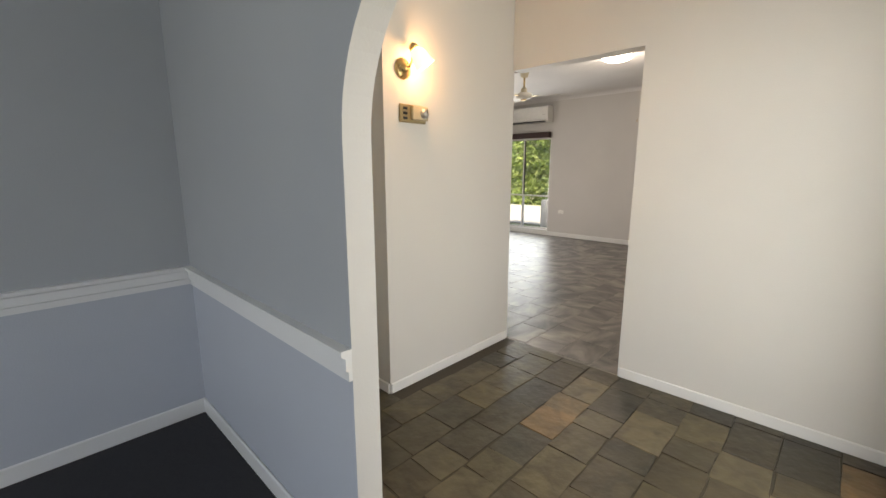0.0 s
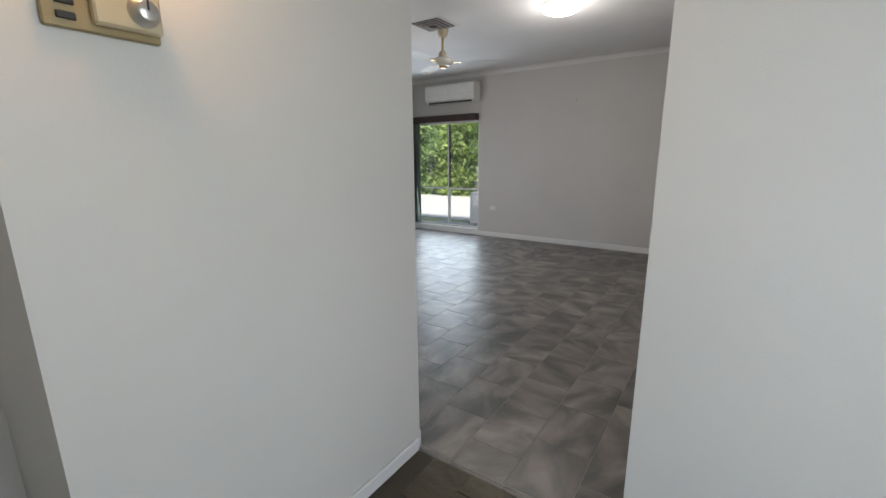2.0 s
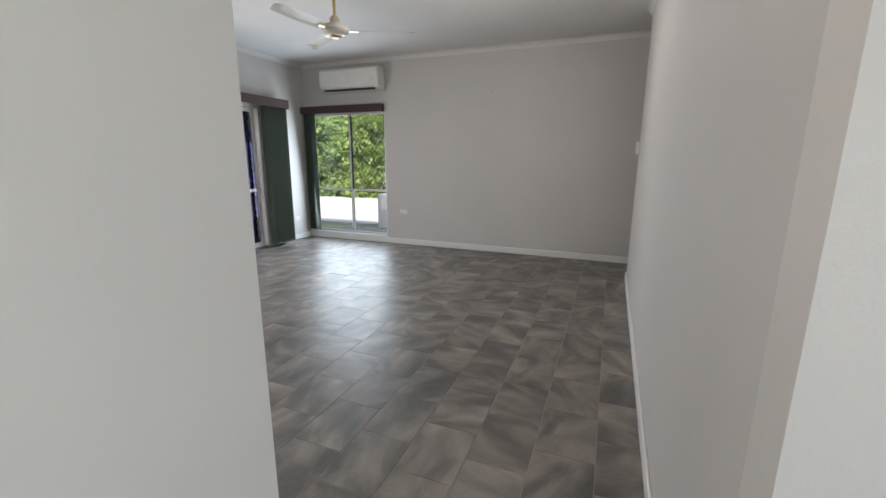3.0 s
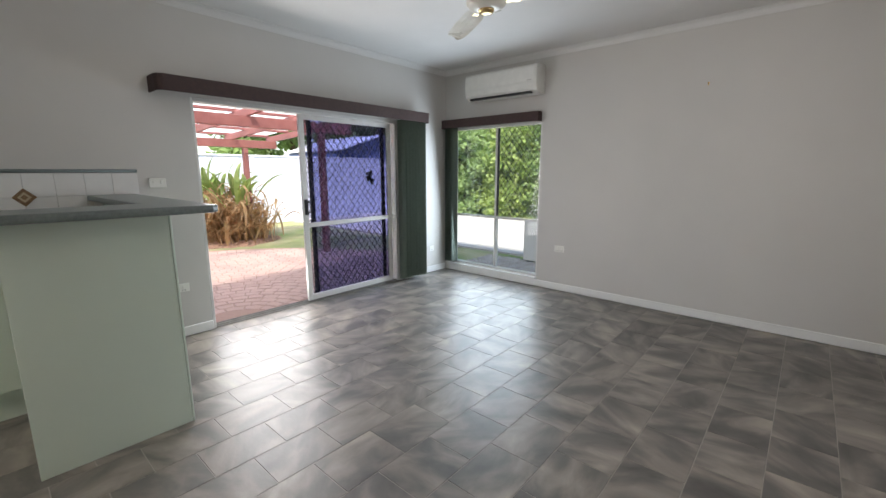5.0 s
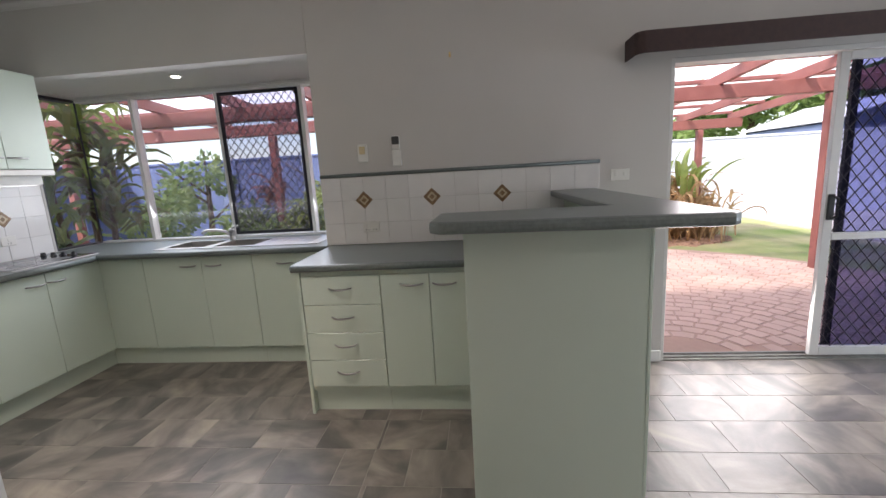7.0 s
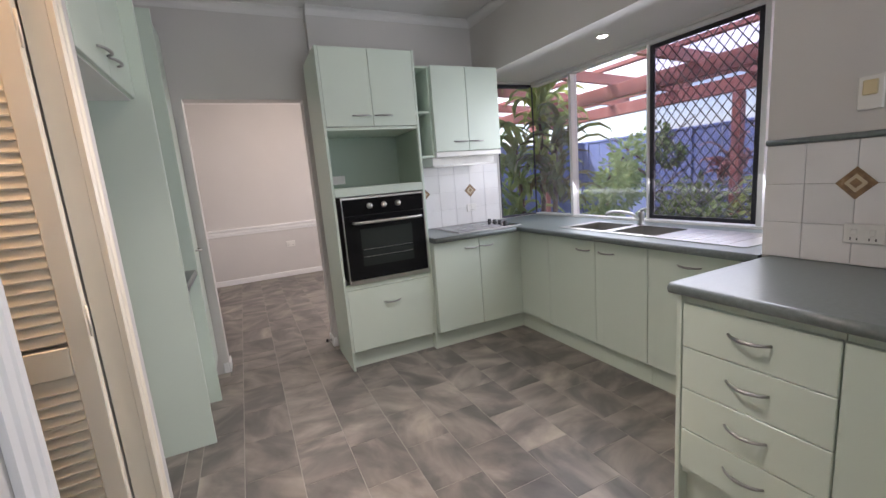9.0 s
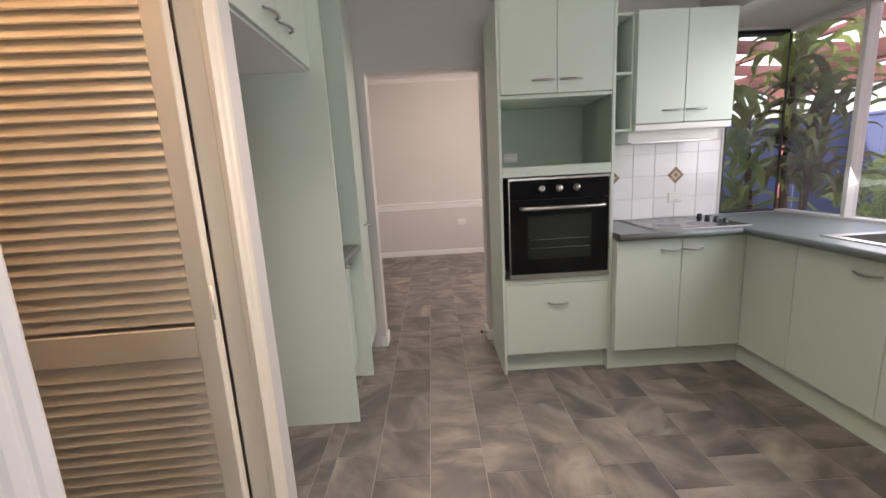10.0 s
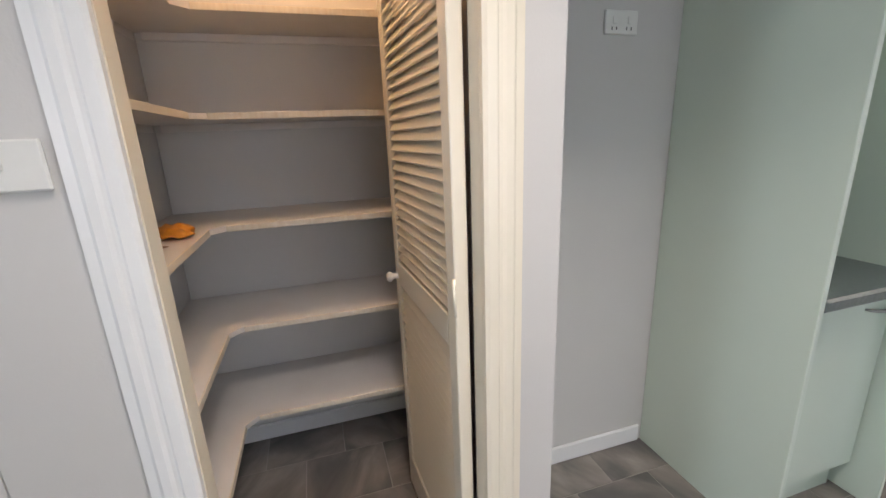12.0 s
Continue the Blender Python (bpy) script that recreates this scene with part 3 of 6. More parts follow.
part("bar_handle", tube([(-3.97, 0.516, 1.078), (-3.965, 0.552, 1.078), (-3.94, 0.56, 1.078), (-3.50, 0.56, 1.078), (-3.478, 0.552, 1.078), (-3.473, 0.516, 1.078)], 0.011), M_STEEL, odoor, "brushed steel bar handle", smooth=True)
part("bottom_trim", box(-4.005, -3.408, 0.493, 0.516, 0.640, 0.669, 0.002), M_STEEL, oven, "brushed steel trim strip")
for x in (-4.0108, -3.4078):
    part("side_trim", box(x, x + 0.0055, 0.493, 0.517, 0.640, 1.256, 0.001), M_STEEL, oven, "brushed steel trim strip")
for x in (-3.81, -3.705, -3.60):
    k = part("knob", lathe([(0.021, 0), (0.021, 0.004), (0.017, 0.006), (0.016, 0.022), (0.013, 0.025)], (x, 0.513, 1.188), "Y", 20), M_STEEL, oven, "silver control knob", smooth=True)
    part("pointer", box(x - 0.0016, x + 0.0016, 0.538, 0.540, 1.188, 1.202), M_BLACK, k)

# wall cabinets over the hob
wc = thing("wall_cabinet", (-4.50, 0.2, 1.535), "pale green two-door wall cabinet over the hob", "cabinet")
part("body", box(-4.80, -4.205, 0.003, 0.383, 1.537, 2.163), M_GREEN, wc)
fronts(PY, 0.383, [("door", -4.80, -4.503, 1.537, 2.175, -4.575, 1.61), ("door", -4.503, -4.205, 1.537, 2.175, -4.43, 1.61)], wc)
sh = thing("open_wall_shelf", (-4.12, 0.2, 1.52), "narrow open green shelf unit between cabinets", "shelf")
# The shelf back takes the darkened green in place of shade.
part("back", box(-4.202, -4.043, 0.003, 0.02, 1.50, 2.175), M_GREEN_SHADED, sh)
for z in (1.50, 1.83, 2.157):
    part("shelf", box(-4.187, -4.043, 0.021, 0.37, z, z + 0.016, 0.002), M_GREEN, sh)
part("side_panel", box(-4.202, -4.188, 0.021, 0.37, 1.50, 2.175, 0.002), M_GREEN, sh)
hood = thing("range_hood", (-4.5, 0.2, 1.43), "white slide-out range hood under the wall cabinet", "range hood")
part("body", box(-4.79, -4.21, 0.012, 0.30, 1.435, 1.535, 0.004), M_WHITE_PLASTIC, hood)
part("front_strip", box(-4.80, -4.205, 0.302, 0.40, 1.495, 1.533, 0.004), M_WHITE_PLASTIC, hood)
part("filter", box(-4.76, -4.24, 0.05, 0.28, 1.428, 1.4345), M_STEEL, hood)

# base cabinets: hob run
hc = thing("base_cabinet", (-4.45, 0.3, 0), "pale green two-door base cabinet under the hob", "cabinet", "kitchen base cabinets")
part("body", box(-4.845, -4.043, 0.003, 0.532, 0.14, 0.858), M_GREEN, hc)
part("kickboard", box(-4.88, -4.043, 0.475, 0.49, 0.0, 0.139), M_GREEN, hc)
fronts(PY, 0.533, [("door", -4.845, -4.443, 0.143, 0.852, -4.51, 0.785), ("door", -4.443, -4.043, 0.143, 0.852, -4.375, 0.785)], hc)
# sink run
cc = thing("corner_cabinet", (-5.1, 0.5, 0), "pale green blind corner base cabinet", "cabinet", "kitchen base cabinets")
part("body", box(-5.447, -4.850, 0.003, 0.90, 0.14, 0.858), M_GREEN, cc)
part("kickboard", box(-4.893, -4.878, 0.49, 0.91, 0.0, 0.139), M_GREEN, cc)
fronts(PX, -4.850, [("door", 0.553, 0.91, 0.143, 0.852, None, 0)], cc)
sc = thing("sink_cabinet", (-5.1, 1.35, 0), "pale green two-door base cabinet under the sink", "cabinet", "kitchen base cabinets")
part("body", box(-5.447, -4.850, 0.903, 1.77, 0.14, 0.70), M_GREEN, sc)
part("kickboard", box(-4.893, -4.878, 0.911, 1.77, 0.0, 0.139), M_GREEN, sc)
fronts(PX, -4.850, [("door", 0.91, 1.375, 0.143, 0.852, 1.27, 0.785), ("door", 1.375, 1.77, 0.143, 0.852, 1.47, 0.785)], sc)
ec = thing("base_cabinet", (-5.1, 2.06, 0), "pale green single-door base cabinet by the window end", "cabinet", "kitchen base cabinets")
part("body", box(-5.447, -4.850, 1.773, 2.355, 0.14, 0.858), M_GREEN, ec)
part("kickboard", box(-4.893, -4.878, 1.773, 2.355, 0.0, 0.139), M_GREEN, ec)
fronts(PX, -4.850, [("door", 1.771, 2.355, 0.143, 0.852, 2.02, 0.785)], ec)
# drawers beside the bar
dr = thing("drawer_cabinet", (-4.5, 2.66, 0), "pale green four-drawer base cabinet with chrome pulls", "cabinet", "kitchen base cabinets")
part("side_panel", box(XW + 0.002, -4.175, 2.412, 2.430, 0, 0.858, 0.002), M_GREEN, dr)
part("body", box(XW + 0.002, -4.195, 2.431, 2.88, 0.14, 0.858), M_GREEN, dr)
part("kickboard", box(-4.24, -4.225, 2.431, 2.88, 0.0, 0.139), M_GREEN, dr)
zs = (0.172, 0.336, 0.500, 0.664, 0.832)
fronts(PX, -4.195, [("drawer_front", 2.432, 2.88, z0, z1, 2.655, (z0 + z1) / 2 + 0.012) for z0, z1 in zip(zs, zs[1:])], dr)
dc = thing("base_cabinet", (-4.5, 3.13, 0), "pale green two-door base cabinet beside the breakfast bar", "cabinet", "kitchen base cabinets")
part("body", box(XW + 0.002, -4.195, 2.883, 3.40, 0.14, 0.858), M_GREEN, dc)
part("kickboard", box(-4.24, -4.225, 2.883, 3.40, 0.0, 0.139), M_GREEN, dc)
fronts(PX, -4.195, [("door", 2.883, 3.153, 0.172, 0.832, 3.055, 0.775), ("door", 3.153, 3.40, 0.172, 0.832, 3.235, 0.775)], dc)
# breakfast bar
bar = thing("breakfast_bar", (-3.9, 3.8, 0), "raised breakfast bar with pale green panels and grey top", "breakfast bar")
part("cabinet_body", box(-4.19, -3.452, 3.42, 3.978, 0.0, 0.858), M_GREEN, bar)
part("end_panel", box(-3.45, -3.428, 3.385, 4.0, 0.0, 1.164, 0.002), M_GREEN, bar, "pale green laminate end panel")
part("end_cover_strip", box(-3.452, -3.424, 4.0005, 4.012, 0.0, 1.164, 0.002), M_GREEN, bar)
# Bar back panel: shade is painted in with the darkened green.
part("back_panel", box(XW + 0.002, -3.453, 3.980, 4.0, 0.0, 1.164, 0.002), M_GREEN_SHADED, bar, "back panel in green darkened to stand for shade")
part("bar_top", prism([(XW + 0.002, 3.895), (-3.62, 3.925), (-3.615, 3.29), (-3.335, 3.282), (-3.30, 3.315), (-3.235, 4.15), (-3.27, 4.185), (XW + 0.002, 4.185)], 1.164, 1.204, 0.014), M_TOP, bar, "grey-green speckled laminate bar top")


def worktop(name, pieces, label):
    """A laminate worktop from butted slabs with a rounded front edge."""
    bm = bmesh.new()
    for x0, x1, y0, y1 in pieces:
        box(x0, x1, y0, y1, 0.859, 0.899, 0.0, bm)
    return tagged(part(name, bm, M_TOP), label, "worktop")


worktop("worktop", [(-4.79, -4.043, 0.003, 0.59), (-5.447, -4.79, 0.003, 1.00), (-5.447, -5.27, 1.00, 1.74), (-4.93, -4.79, 1.00, 1.74), (-5.447, -4.79, 1.74, 2.357)],
        "grey-green speckled laminate L-shaped worktop with rounded edge")
for a, b in (((-4.79, 0.59), (-4.79, 2.357)), ((-4.043, 0.59), (-4.79, 0.59))):
    bm = rod((*a, 0.879), (*b, 0.879), 0.02, sides=14)
    tagged(part("worktop_edging", bm, M_TOP, smooth=True), "rounded grey-green worktop edge along the cabinets", "worktop edge")
worktop("worktop", [(XW + 0.002, -4.17, 2.39, 3.978), (-4.17, -3.453, 3.40, 3.978)], "grey-green speckled laminate worktop beside the breakfast bar")
tagged(part("worktop_edging", rod((-4.17, 2.39, 0.879), (-4.17, 3.40, 0.879), 0.02, sides=14), M_TOP, smooth=True), "rounded grey-green worktop edge over the drawers", "worktop edge")


def sink():
    s = thing("kitchen_sink", (-5.1, 1.37, 0.899), "stainless steel double bowl sink with drainer", "sink")
    rim = bmesh.new()
    x0, x1, y0, y1 = -5.30, -4.90, 0.955, 1.80
    bowls = ((-5.25, -4.95, 1.01, 1.335), (-5.25, -4.95, 1.405, 1.73))
    box(x0, x1, y0, 1.01, 0.8995, 0.904, 0.0, rim)
    box(x0, x1, 1.335, 1.405, 0.8995, 0.904, 0.0, rim)
    box(x0, x1, 1.73, 2.25, 0.8995, 0.904, 0.0, rim)
    for b in bowls:
        box(x0, -5.25, b[2], b[3], 0.8995, 0.904, 0.0, rim)
        box(-4.95, x1, b[2], b[3], 0.8995, 0.904, 0.0, rim)
    part("rim", rim, M_STEEL, s)
    for bx0, bx1, by0, by1 in bowls:
        bm = bmesh.new()
        t = 0.002
        for q in ((bx0 - t, bx0, by0, by1), (bx1, bx1 + t, by0, by1), (bx0, bx1, by0 - t, by0), (bx0, bx1, by1, by1 + t)):
            box(q[0], q[1], q[2], q[3], 0.75, 0.903, 0.0, bm)
        box(bx0, bx1, by0, by1, 0.748, 0.751, 0.0, bm)
        bowl = part("bowl", bm, M_STEEL, s)
        part("drain", lathe([(0.035, 0), (0.035, 0.002), (0.02, 0.003)], ((bx0 + bx1) / 2, (by0 + by1) / 2, 0.7515), "Z", 20), M_CHROME, bowl)
    for k in range(6):
        part("drainer_rib", box(-5.25, -4.95, 1.84 + 0.06 * k, 1.852 + 0.06 * k, 0.904, 0.9065, 0.0008), M_STEEL, s)
    tap = thing("mixer_tap", (-5.28, 1.37, 0.904), "chrome mixer tap behind the sink", "tap")
    part("base", lathe([(0.027, 0), (0.027, 0.008), (0.021, 0.012), (0.021, 0.055), (0.024, 0.06), (0.024, 0.085), (0.016, 0.098)], (-5.275, 1.37, 0.904), "Z", 20), M_CHROME, tap, smooth=True)
    part("spout", tube([(-5.265, 1.365, 0.945), (-5.22, 1.34, 0.985), (-5.16, 1.305, 1.005), (-5.10, 1.27, 1.01), (-5.075, 1.255, 1.00), (-5.07, 1.252, 0.985)], [0.013, 0.012, 0.011, 0.011, 0.011, 0.011]), M_CHROME, tap, smooth=True)
    part("lever", tube([(-5.275, 1.37, 0.999), (-5.26, 1.40, 1.012), (-5.235, 1.45, 1.025)], [0.012, 0.009, 0.006]), M_CHROME, tap, smooth=True)


sink()
hob = thing("hob", (-4.56, 0.3, 0.899), "black ceramic glass hob with a row of knobs", "hob")
part("trim", box(-4.875, -4.275, 0.055, 0.535, 0.8995, 0.904, 0.001), M_STEEL, hob, "thin steel hob trim")
part("glass_top", box(-4.868, -4.282, 0.062, 0.528, 0.9042, 0.907, 0.001), mat("hob_glass", (0.05, 0.05, 0.055), 0.12, scale=4), hob)
for x, y, r in ((-4.43, 0.18, 0.085), (-4.43, 0.41, 0.07), (-4.65, 0.18, 0.07), (-4.65, 0.41, 0.085)):
    bm = lathe([(r, 0), (r, 0.0004), (r - 0.004, 0.0005)], (x, y, 0.9071), "Z", 32)
    part("burner_ring", bm, mat("ring_grey", (0.16, 0.16, 0.165), 0.3), hob)
for k in range(4):
    part("knob", lathe([(0.020, 0), (0.019, 0.004), (0.016, 0.006), (0.015, 0.024), (0.012, 0.027)], (-4.80, 0.15 + 0.085 * k, 0.9072), "Z", 18), M_BLACK, hob, "black plastic knob", smooth=True)

# fridge recess side, hutch and tall cupboard
fp = thing("fridge_side_panel", (-2.19, 0.89, 0), "tall pale green panel beside the fridge recess", "panel")
part("panel", box(-2.480, -1.902, 0.884, 0.902, 0, 2.42, 0.001), M_GREEN, fp)
part("edging", box(-2.4825, -2.4802, 0.8842, 0.9018, 0, 2.42, 0.0008), mat("pale_green_edging", (0.66, 0.74, 0.66), 0.35, scale=3), fp, "lighter green edging strip")
fc = thing("overhead_cabinet", (-2.16, 1.3, 1.82), "pale green two-door cabinet over the fridge recess", "cabinet")
part("body", box(-2.405, -1.902, 0.904, 1.716, 1.822, 2.42, 0.002), M_GREEN, fc)
part("base_panel", box(-2.404, -1.903, 0.905, 1.715, 1.8165, 1.8218, 0.001), M_TRIM, fc, "white melamine underside")
fronts(NX, -2.406, [("door", 0.904, 1.31, 1.822, 2.42, 1.235, 1.90), ("door", 1.31, 1.697, 1.822, 2.42, 1.385, 1.90)], fc)
hu = thing("hutch_cabinet", (-2.2, 0.63, 0), "pale green low cabinet with grey worktop and open space above", "cabinet")
part("body", box(-2.385, -1.902, 0.402, 0.882, 0.14, 0.858), M_GREEN, hu)
part("kickboard", box(-2.35, -2.335, 0.402, 0.882, 0, 0.139), M_GREEN, hu)
fronts(NX, -2.386, [("door", 0.402, 0.882, 0.143, 0.832, 0.475, 0.785)], hu)
part("worktop", box(-2.485, -1.902, 0.384, 0.882, 0.859, 0.9, 0.008), M_TOP, hu, "grey-green laminate worktop")
part("back_panel", box(-1.913, -1.902, 0.384, 0.882, 0.901, 2.42), M_GREEN, hu)
tc_ = thing("tall_cupboard", (-2.2, 0.15, 0), "tall pale green cupboard beside the dining doorway", "cupboard")
part("side_panel", box(-2.49, -1.902, 0.362, 0.380, 0, 2.42, 0.002), M_GREEN, tc_)
part("body", box(-2.45, -1.902, -0.076, 0.361, 0.14, 2.42), M_GREEN, tc_)
part("kickboard", box(-2.40, -2.385, -0.076, 0.361, 0, 0.139), M_GREEN, tc_)
fronts(NX, -2.451, [("door", -0.076, 0.361, 0.143, 2.418, 0.04, 0.985)], tc_)

ds = thing("door_stop", (-3.32, -0.13, 0.05), "small black rubber door stop on the skirting", "door stop")
part("base", lathe([(0.014, 0), (0.014, 0.004), (0.008, 0.007), (0.008, 0.030)], (-3.3208, -0.13, 0.05), "X", 14), M_CHROME, ds, smooth=True)
part("buffer", lathe([(0.012, 0), (0.014, 0.004), (0.014, 0.014), (0.010, 0.018)], (-3.291, -0.13, 0.05), "X", 14), M_BLACK, ds, "black rubber buffer", smooth=True)

# things on the kitchen walls
pad = thing("wall_switch_pad", (XW, 2.672, 1.51), "yellowed plastic isolator switch on the wall", "switch")
M_YELLOW = mat("yellowed_plastic", (0.66, 0.55, 0.33), 0.4, scale=14)
part("plate", box(XW + 0.0005, XW + 0.012, 2.637, 2.707, 1.455, 1.57, 0.004), M_WHITE_PLASTIC, pad)
part("rocker", box(XW + 0.0115, XW + 0.02, 2.652, 2.692, 1.505, 1.555, 0.003), M_YELLOW, pad)
rc = thing("remote_control", (XW, 2.9, 1.5), "white air conditioner remote in a wall cradle", "remote control")
part("cradle", box(XW + 0.0005, XW + 0.022, 2.872, 2.932, 1.415, 1.52, 0.005), M_WHITE_PLASTIC, rc)
rb = part("handset", box(XW + 0.006, XW + 0.026, 2.876, 2.928, 1.521, 1.61, 0.004), M_WHITE_PLASTIC, rc)
part("display", box(XW + 0.0262, XW + 0.028, 2.878, 2.926, 1.555, 1.606), mat("lcd_dark", (0.05, 0.055, 0.06), 0.2), rb, "dark grey display")
plate("power_socket", PX, 2.69, XW + 0.009, 1.02, 0.115, 0.072, "white double power socket on the tiles", "power socket", 2, True)
plate("power_socket", PX, 3.60, XW + 0.009, 1.03, 0.115, 0.072, "white double power socket on the tiles behind the bar", "power socket", 2, True)
plate("light_switch", PX, 4.33, XW, 1.28, 0.115, 0.072, "white light switch beside the patio door", "light switch", 2)
plate("power_socket", PX, 4.42, XW, 0.42, 0.09, 0.07, "white low power socket on the wall", "power socket", 1, True)
plate("power_socket", PX, 7.45, XW, 0.33, 0.09, 0.07, "white low power socket in the corner", "power socket", 1, True)
plate("power_socket", NY, -3.08, YN, 0.49, 0.115, 0.07, "white power socket low on the wall", "power socket", 2, True)
plate("power_socket", PY, -3.39, -3.47, 0.51, 0.13, 0.09, "white power socket under the dado rail", "power socket", 2, True)
plate("power_socket", PY, -4.70, 0.010, 1.045, 0.10, 0.07, "white power socket on the splashback", "power socket", 1, True)
plate("power_socket", NX, 1.16, -1.9, 1.725, 0.13, 0.075, "white power socket high in the fridge recess", "power socket", 2, True)
plate("light_switch", NX, 2.63, -2.42, 1.365, 0.116, 0.075, "white light switch beside the pantry door", "light switch", 1)
for nm, pos, axis in (("wall_hook", (XW, 3.285, 2.09), "X"), ("wall_hook", (-1.775, YN, 2.13), "-Y")):
    hk = thing(nm, pos, "small brown metal picture hook on the wall", "hook")
    part("pin", lathe([(0.007, 0), (0.007, 0.003), (0.003, 0.004), (0.003, 0.018)], pos, axis, 10), M_BRASS, hk)
    part("tongue", box(pos[0] - 0.005, pos[0] + 0.005, pos[1] - 0.006, pos[1] + 0.006, pos[2] - 0.024, pos[2] - 0.004, 0.001), M_BRASS, hk)
dl = thing("downlight", (-5.06, 1.25, 2.155), "small white recessed downlight in the soffit, lit", "downlight")
part("ring", lathe([(0.045, 0), (0.045, 0.004), (0.034, 0.006)], (-5.06, 1.25, 2.1625), "-Z", 24), M_WHITE_PLASTIC, dl)
part("lamp_face", lathe([(0.032, 0), (0.030, 0.002)], (-5.06, 1.25, 2.1563), "-Z", 20), glow("downlight_glow", (1, 0.95, 0.9), 6), dl)


# ---------- living room ----------
def screen_sheet(name, tint):
    """Fine woven fly wire: lets part of the light through, a little dark and dusty."""
    m = bpy.data.materials.new(name)
    m.use_nodes = True
    nt = m.node_tree
    nt.nodes.remove(nt.nodes["Principled BSDF"])
    tr, df, mx = (nt.nodes.new("ShaderNode" + k) for k in ("BsdfTransparent", "BsdfDiffuse", "MixShader"))
    tr.inputs[0].default_value = (*tint, 1)
    df.inputs[0].default_value = (0.05, 0.05, 0.075, 1)
    mx.inputs[0].default_value = 0.16
    nt.links.new(tr.outputs[0], mx.inputs[1])
    nt.links.new(df.outputs[0], mx.inputs[2])
    nt.links.new(mx.outputs[0], nt.nodes["Material Output"].inputs[0])
    return m


M_FLYWIRE = screen_sheet("fly_wire", (0.50, 0.50, 0.72))
M_FLYWIRE_LIGHT = screen_sheet("fly_wire_light", (0.88, 0.86, 0.92))


def grille(side, a0, a1, d, z0, z1, pitch_a=0.078, pitch_z=0.098, bar=0.0038):
    """Diamond grille: crossing flat bars cut to the frame."""
    bm = bmesh.new()
    w, h = a1 - a0, z1 - z0
    k = pitch_z / pitch_a
    for slope in (k, -k):
        n = int((w * k + h) / pitch_z) + 2
        for q in range(-n, n + 1):
            c = q * pitch_z
            pts = []
            for a in (0.0, w):
                z = slope * a + c
                if 0 <= z <= h:
                    pts.append((a, z))
            for z in (0.0, h):
                a = (z - c) / slope
                if 0 < a < w:
                    pts.append((a, z))
            if len(pts) >= 2 and math.dist(pts[0], pts[-1]) > 0.02:
                (aa, za), (ab, zb) = pts[0], pts[-1]
                rod(side.at(a0 + aa, d, z0 + za), side.at(a0 + ab, d, z0 + zb), bar, sides=4, bm=bm)
    return bm


def bars(name, side, a0, a1, d0, d1, z0, z1, w, material, parent, bottom=None):
    """The four members of a frame, each one its own mesh."""
    b = w if bottom is None else bottom
    part(name, side.box(a0, a0 + w, d0, d1, z0, z1, 0.002), material, parent)
    part(name, side.box(a1 - w, a1, d0, d1, z0, z1, 0.002), material, parent)
    part(name, side.box(a0 + w, a1 - w, d0, d1, z1 - w, z1, 0.002), material, parent)
    part(name, side.box(a0 + w, a1 - w, d0, d1, z0, z0 + b, 0.002), material, parent)


# patio door
pd = thing("door_patio", (XW - 0.06, 5.7, 0), "white aluminium sliding patio door, half open, with security screen", "sliding door", kind="structure")
part("door_frame", PX.box(4.623, 4.645, XW - 0.12, XW - 0.006, 0.002, 1.953, 0.002), M_FRAME, pd)
part("door_frame", PX.box(6.819, 6.847, XW - 0.12, XW - 0.006, 0.002, 1.953, 0.002), M_FRAME, pd)
part("door_frame", PX.box(4.646, 6.818, XW - 0.12, XW - 0.006, 1.925, 1.953, 0.002), M_FRAME, pd)
M_TRACK = mat("dull_aluminium_track", (0.36, 0.35, 0.33), 0.5, 0.6, colour2=(0.26, 0.25, 0.235), scale=14)
part("floor_track", PX.box(4.646, 6.818, XW - 0.12, XW - 0.006, 0.002, 0.010, 0.001), M_TRACK, pd, "dull aluminium floor track")
for off in (0.028, 0.08):
    part("track_rib", PX.box(4.647, 6.817, XW - off - 0.004, XW - off + 0.004, 0.0105, 0.024, 0.001), M_TRACK, pd)
leaf = part("screen_frame", PX.box(5.57, 5.625, XW - 0.045, XW - 0.012, 0.026, 1.918, 0.003), M_FRAME, pd)
part("stile", PX.box(6.70, 6.755, XW - 0.045, XW - 0.012, 0.026, 1.918, 0.003), M_FRAME, leaf)
part("rail", PX.box(5.626, 6.699, XW - 0.045, XW - 0.012, 1.872, 1.918, 0.003), M_FRAME, leaf)
part("rail", PX.box(5.626, 6.699, XW - 0.045, XW - 0.012, 0.80, 0.845, 0.003), M_FRAME, leaf)
part("rail", PX.box(5.626, 6.699, XW - 0.045, XW - 0.012, 0.026, 0.085, 0.003), M_FRAME, leaf)
part("grille", grille(PX, 5.626, 6.699, XW - 0.026, 0.086, 0.799), M_SCREEN, pd, "black diamond security grille")
part("grille", grille(PX, 5.626, 6.699, XW - 0.026, 0.846, 1.871), M_SCREEN, pd, "black diamond security grille")
part("fly_wire", PX.box(5.70, 6.699, XW - 0.036, XW - 0.0355, 0.086, 1.871), M_FLYWIRE, pd, "dark fly wire mesh")
part("fly_wire", PX.box(5.626, 5.70, XW - 0.036, XW - 0.0355, 0.086, 1.871), M_FLYWIRE_LIGHT, pd)
part("inner_stile", PX.box(5.695, 5.735, XW - 0.098, XW - 0.065, 0.03, 1.92, 0.003), M_SCREEN, pd, "dark stile of the glass leaf")
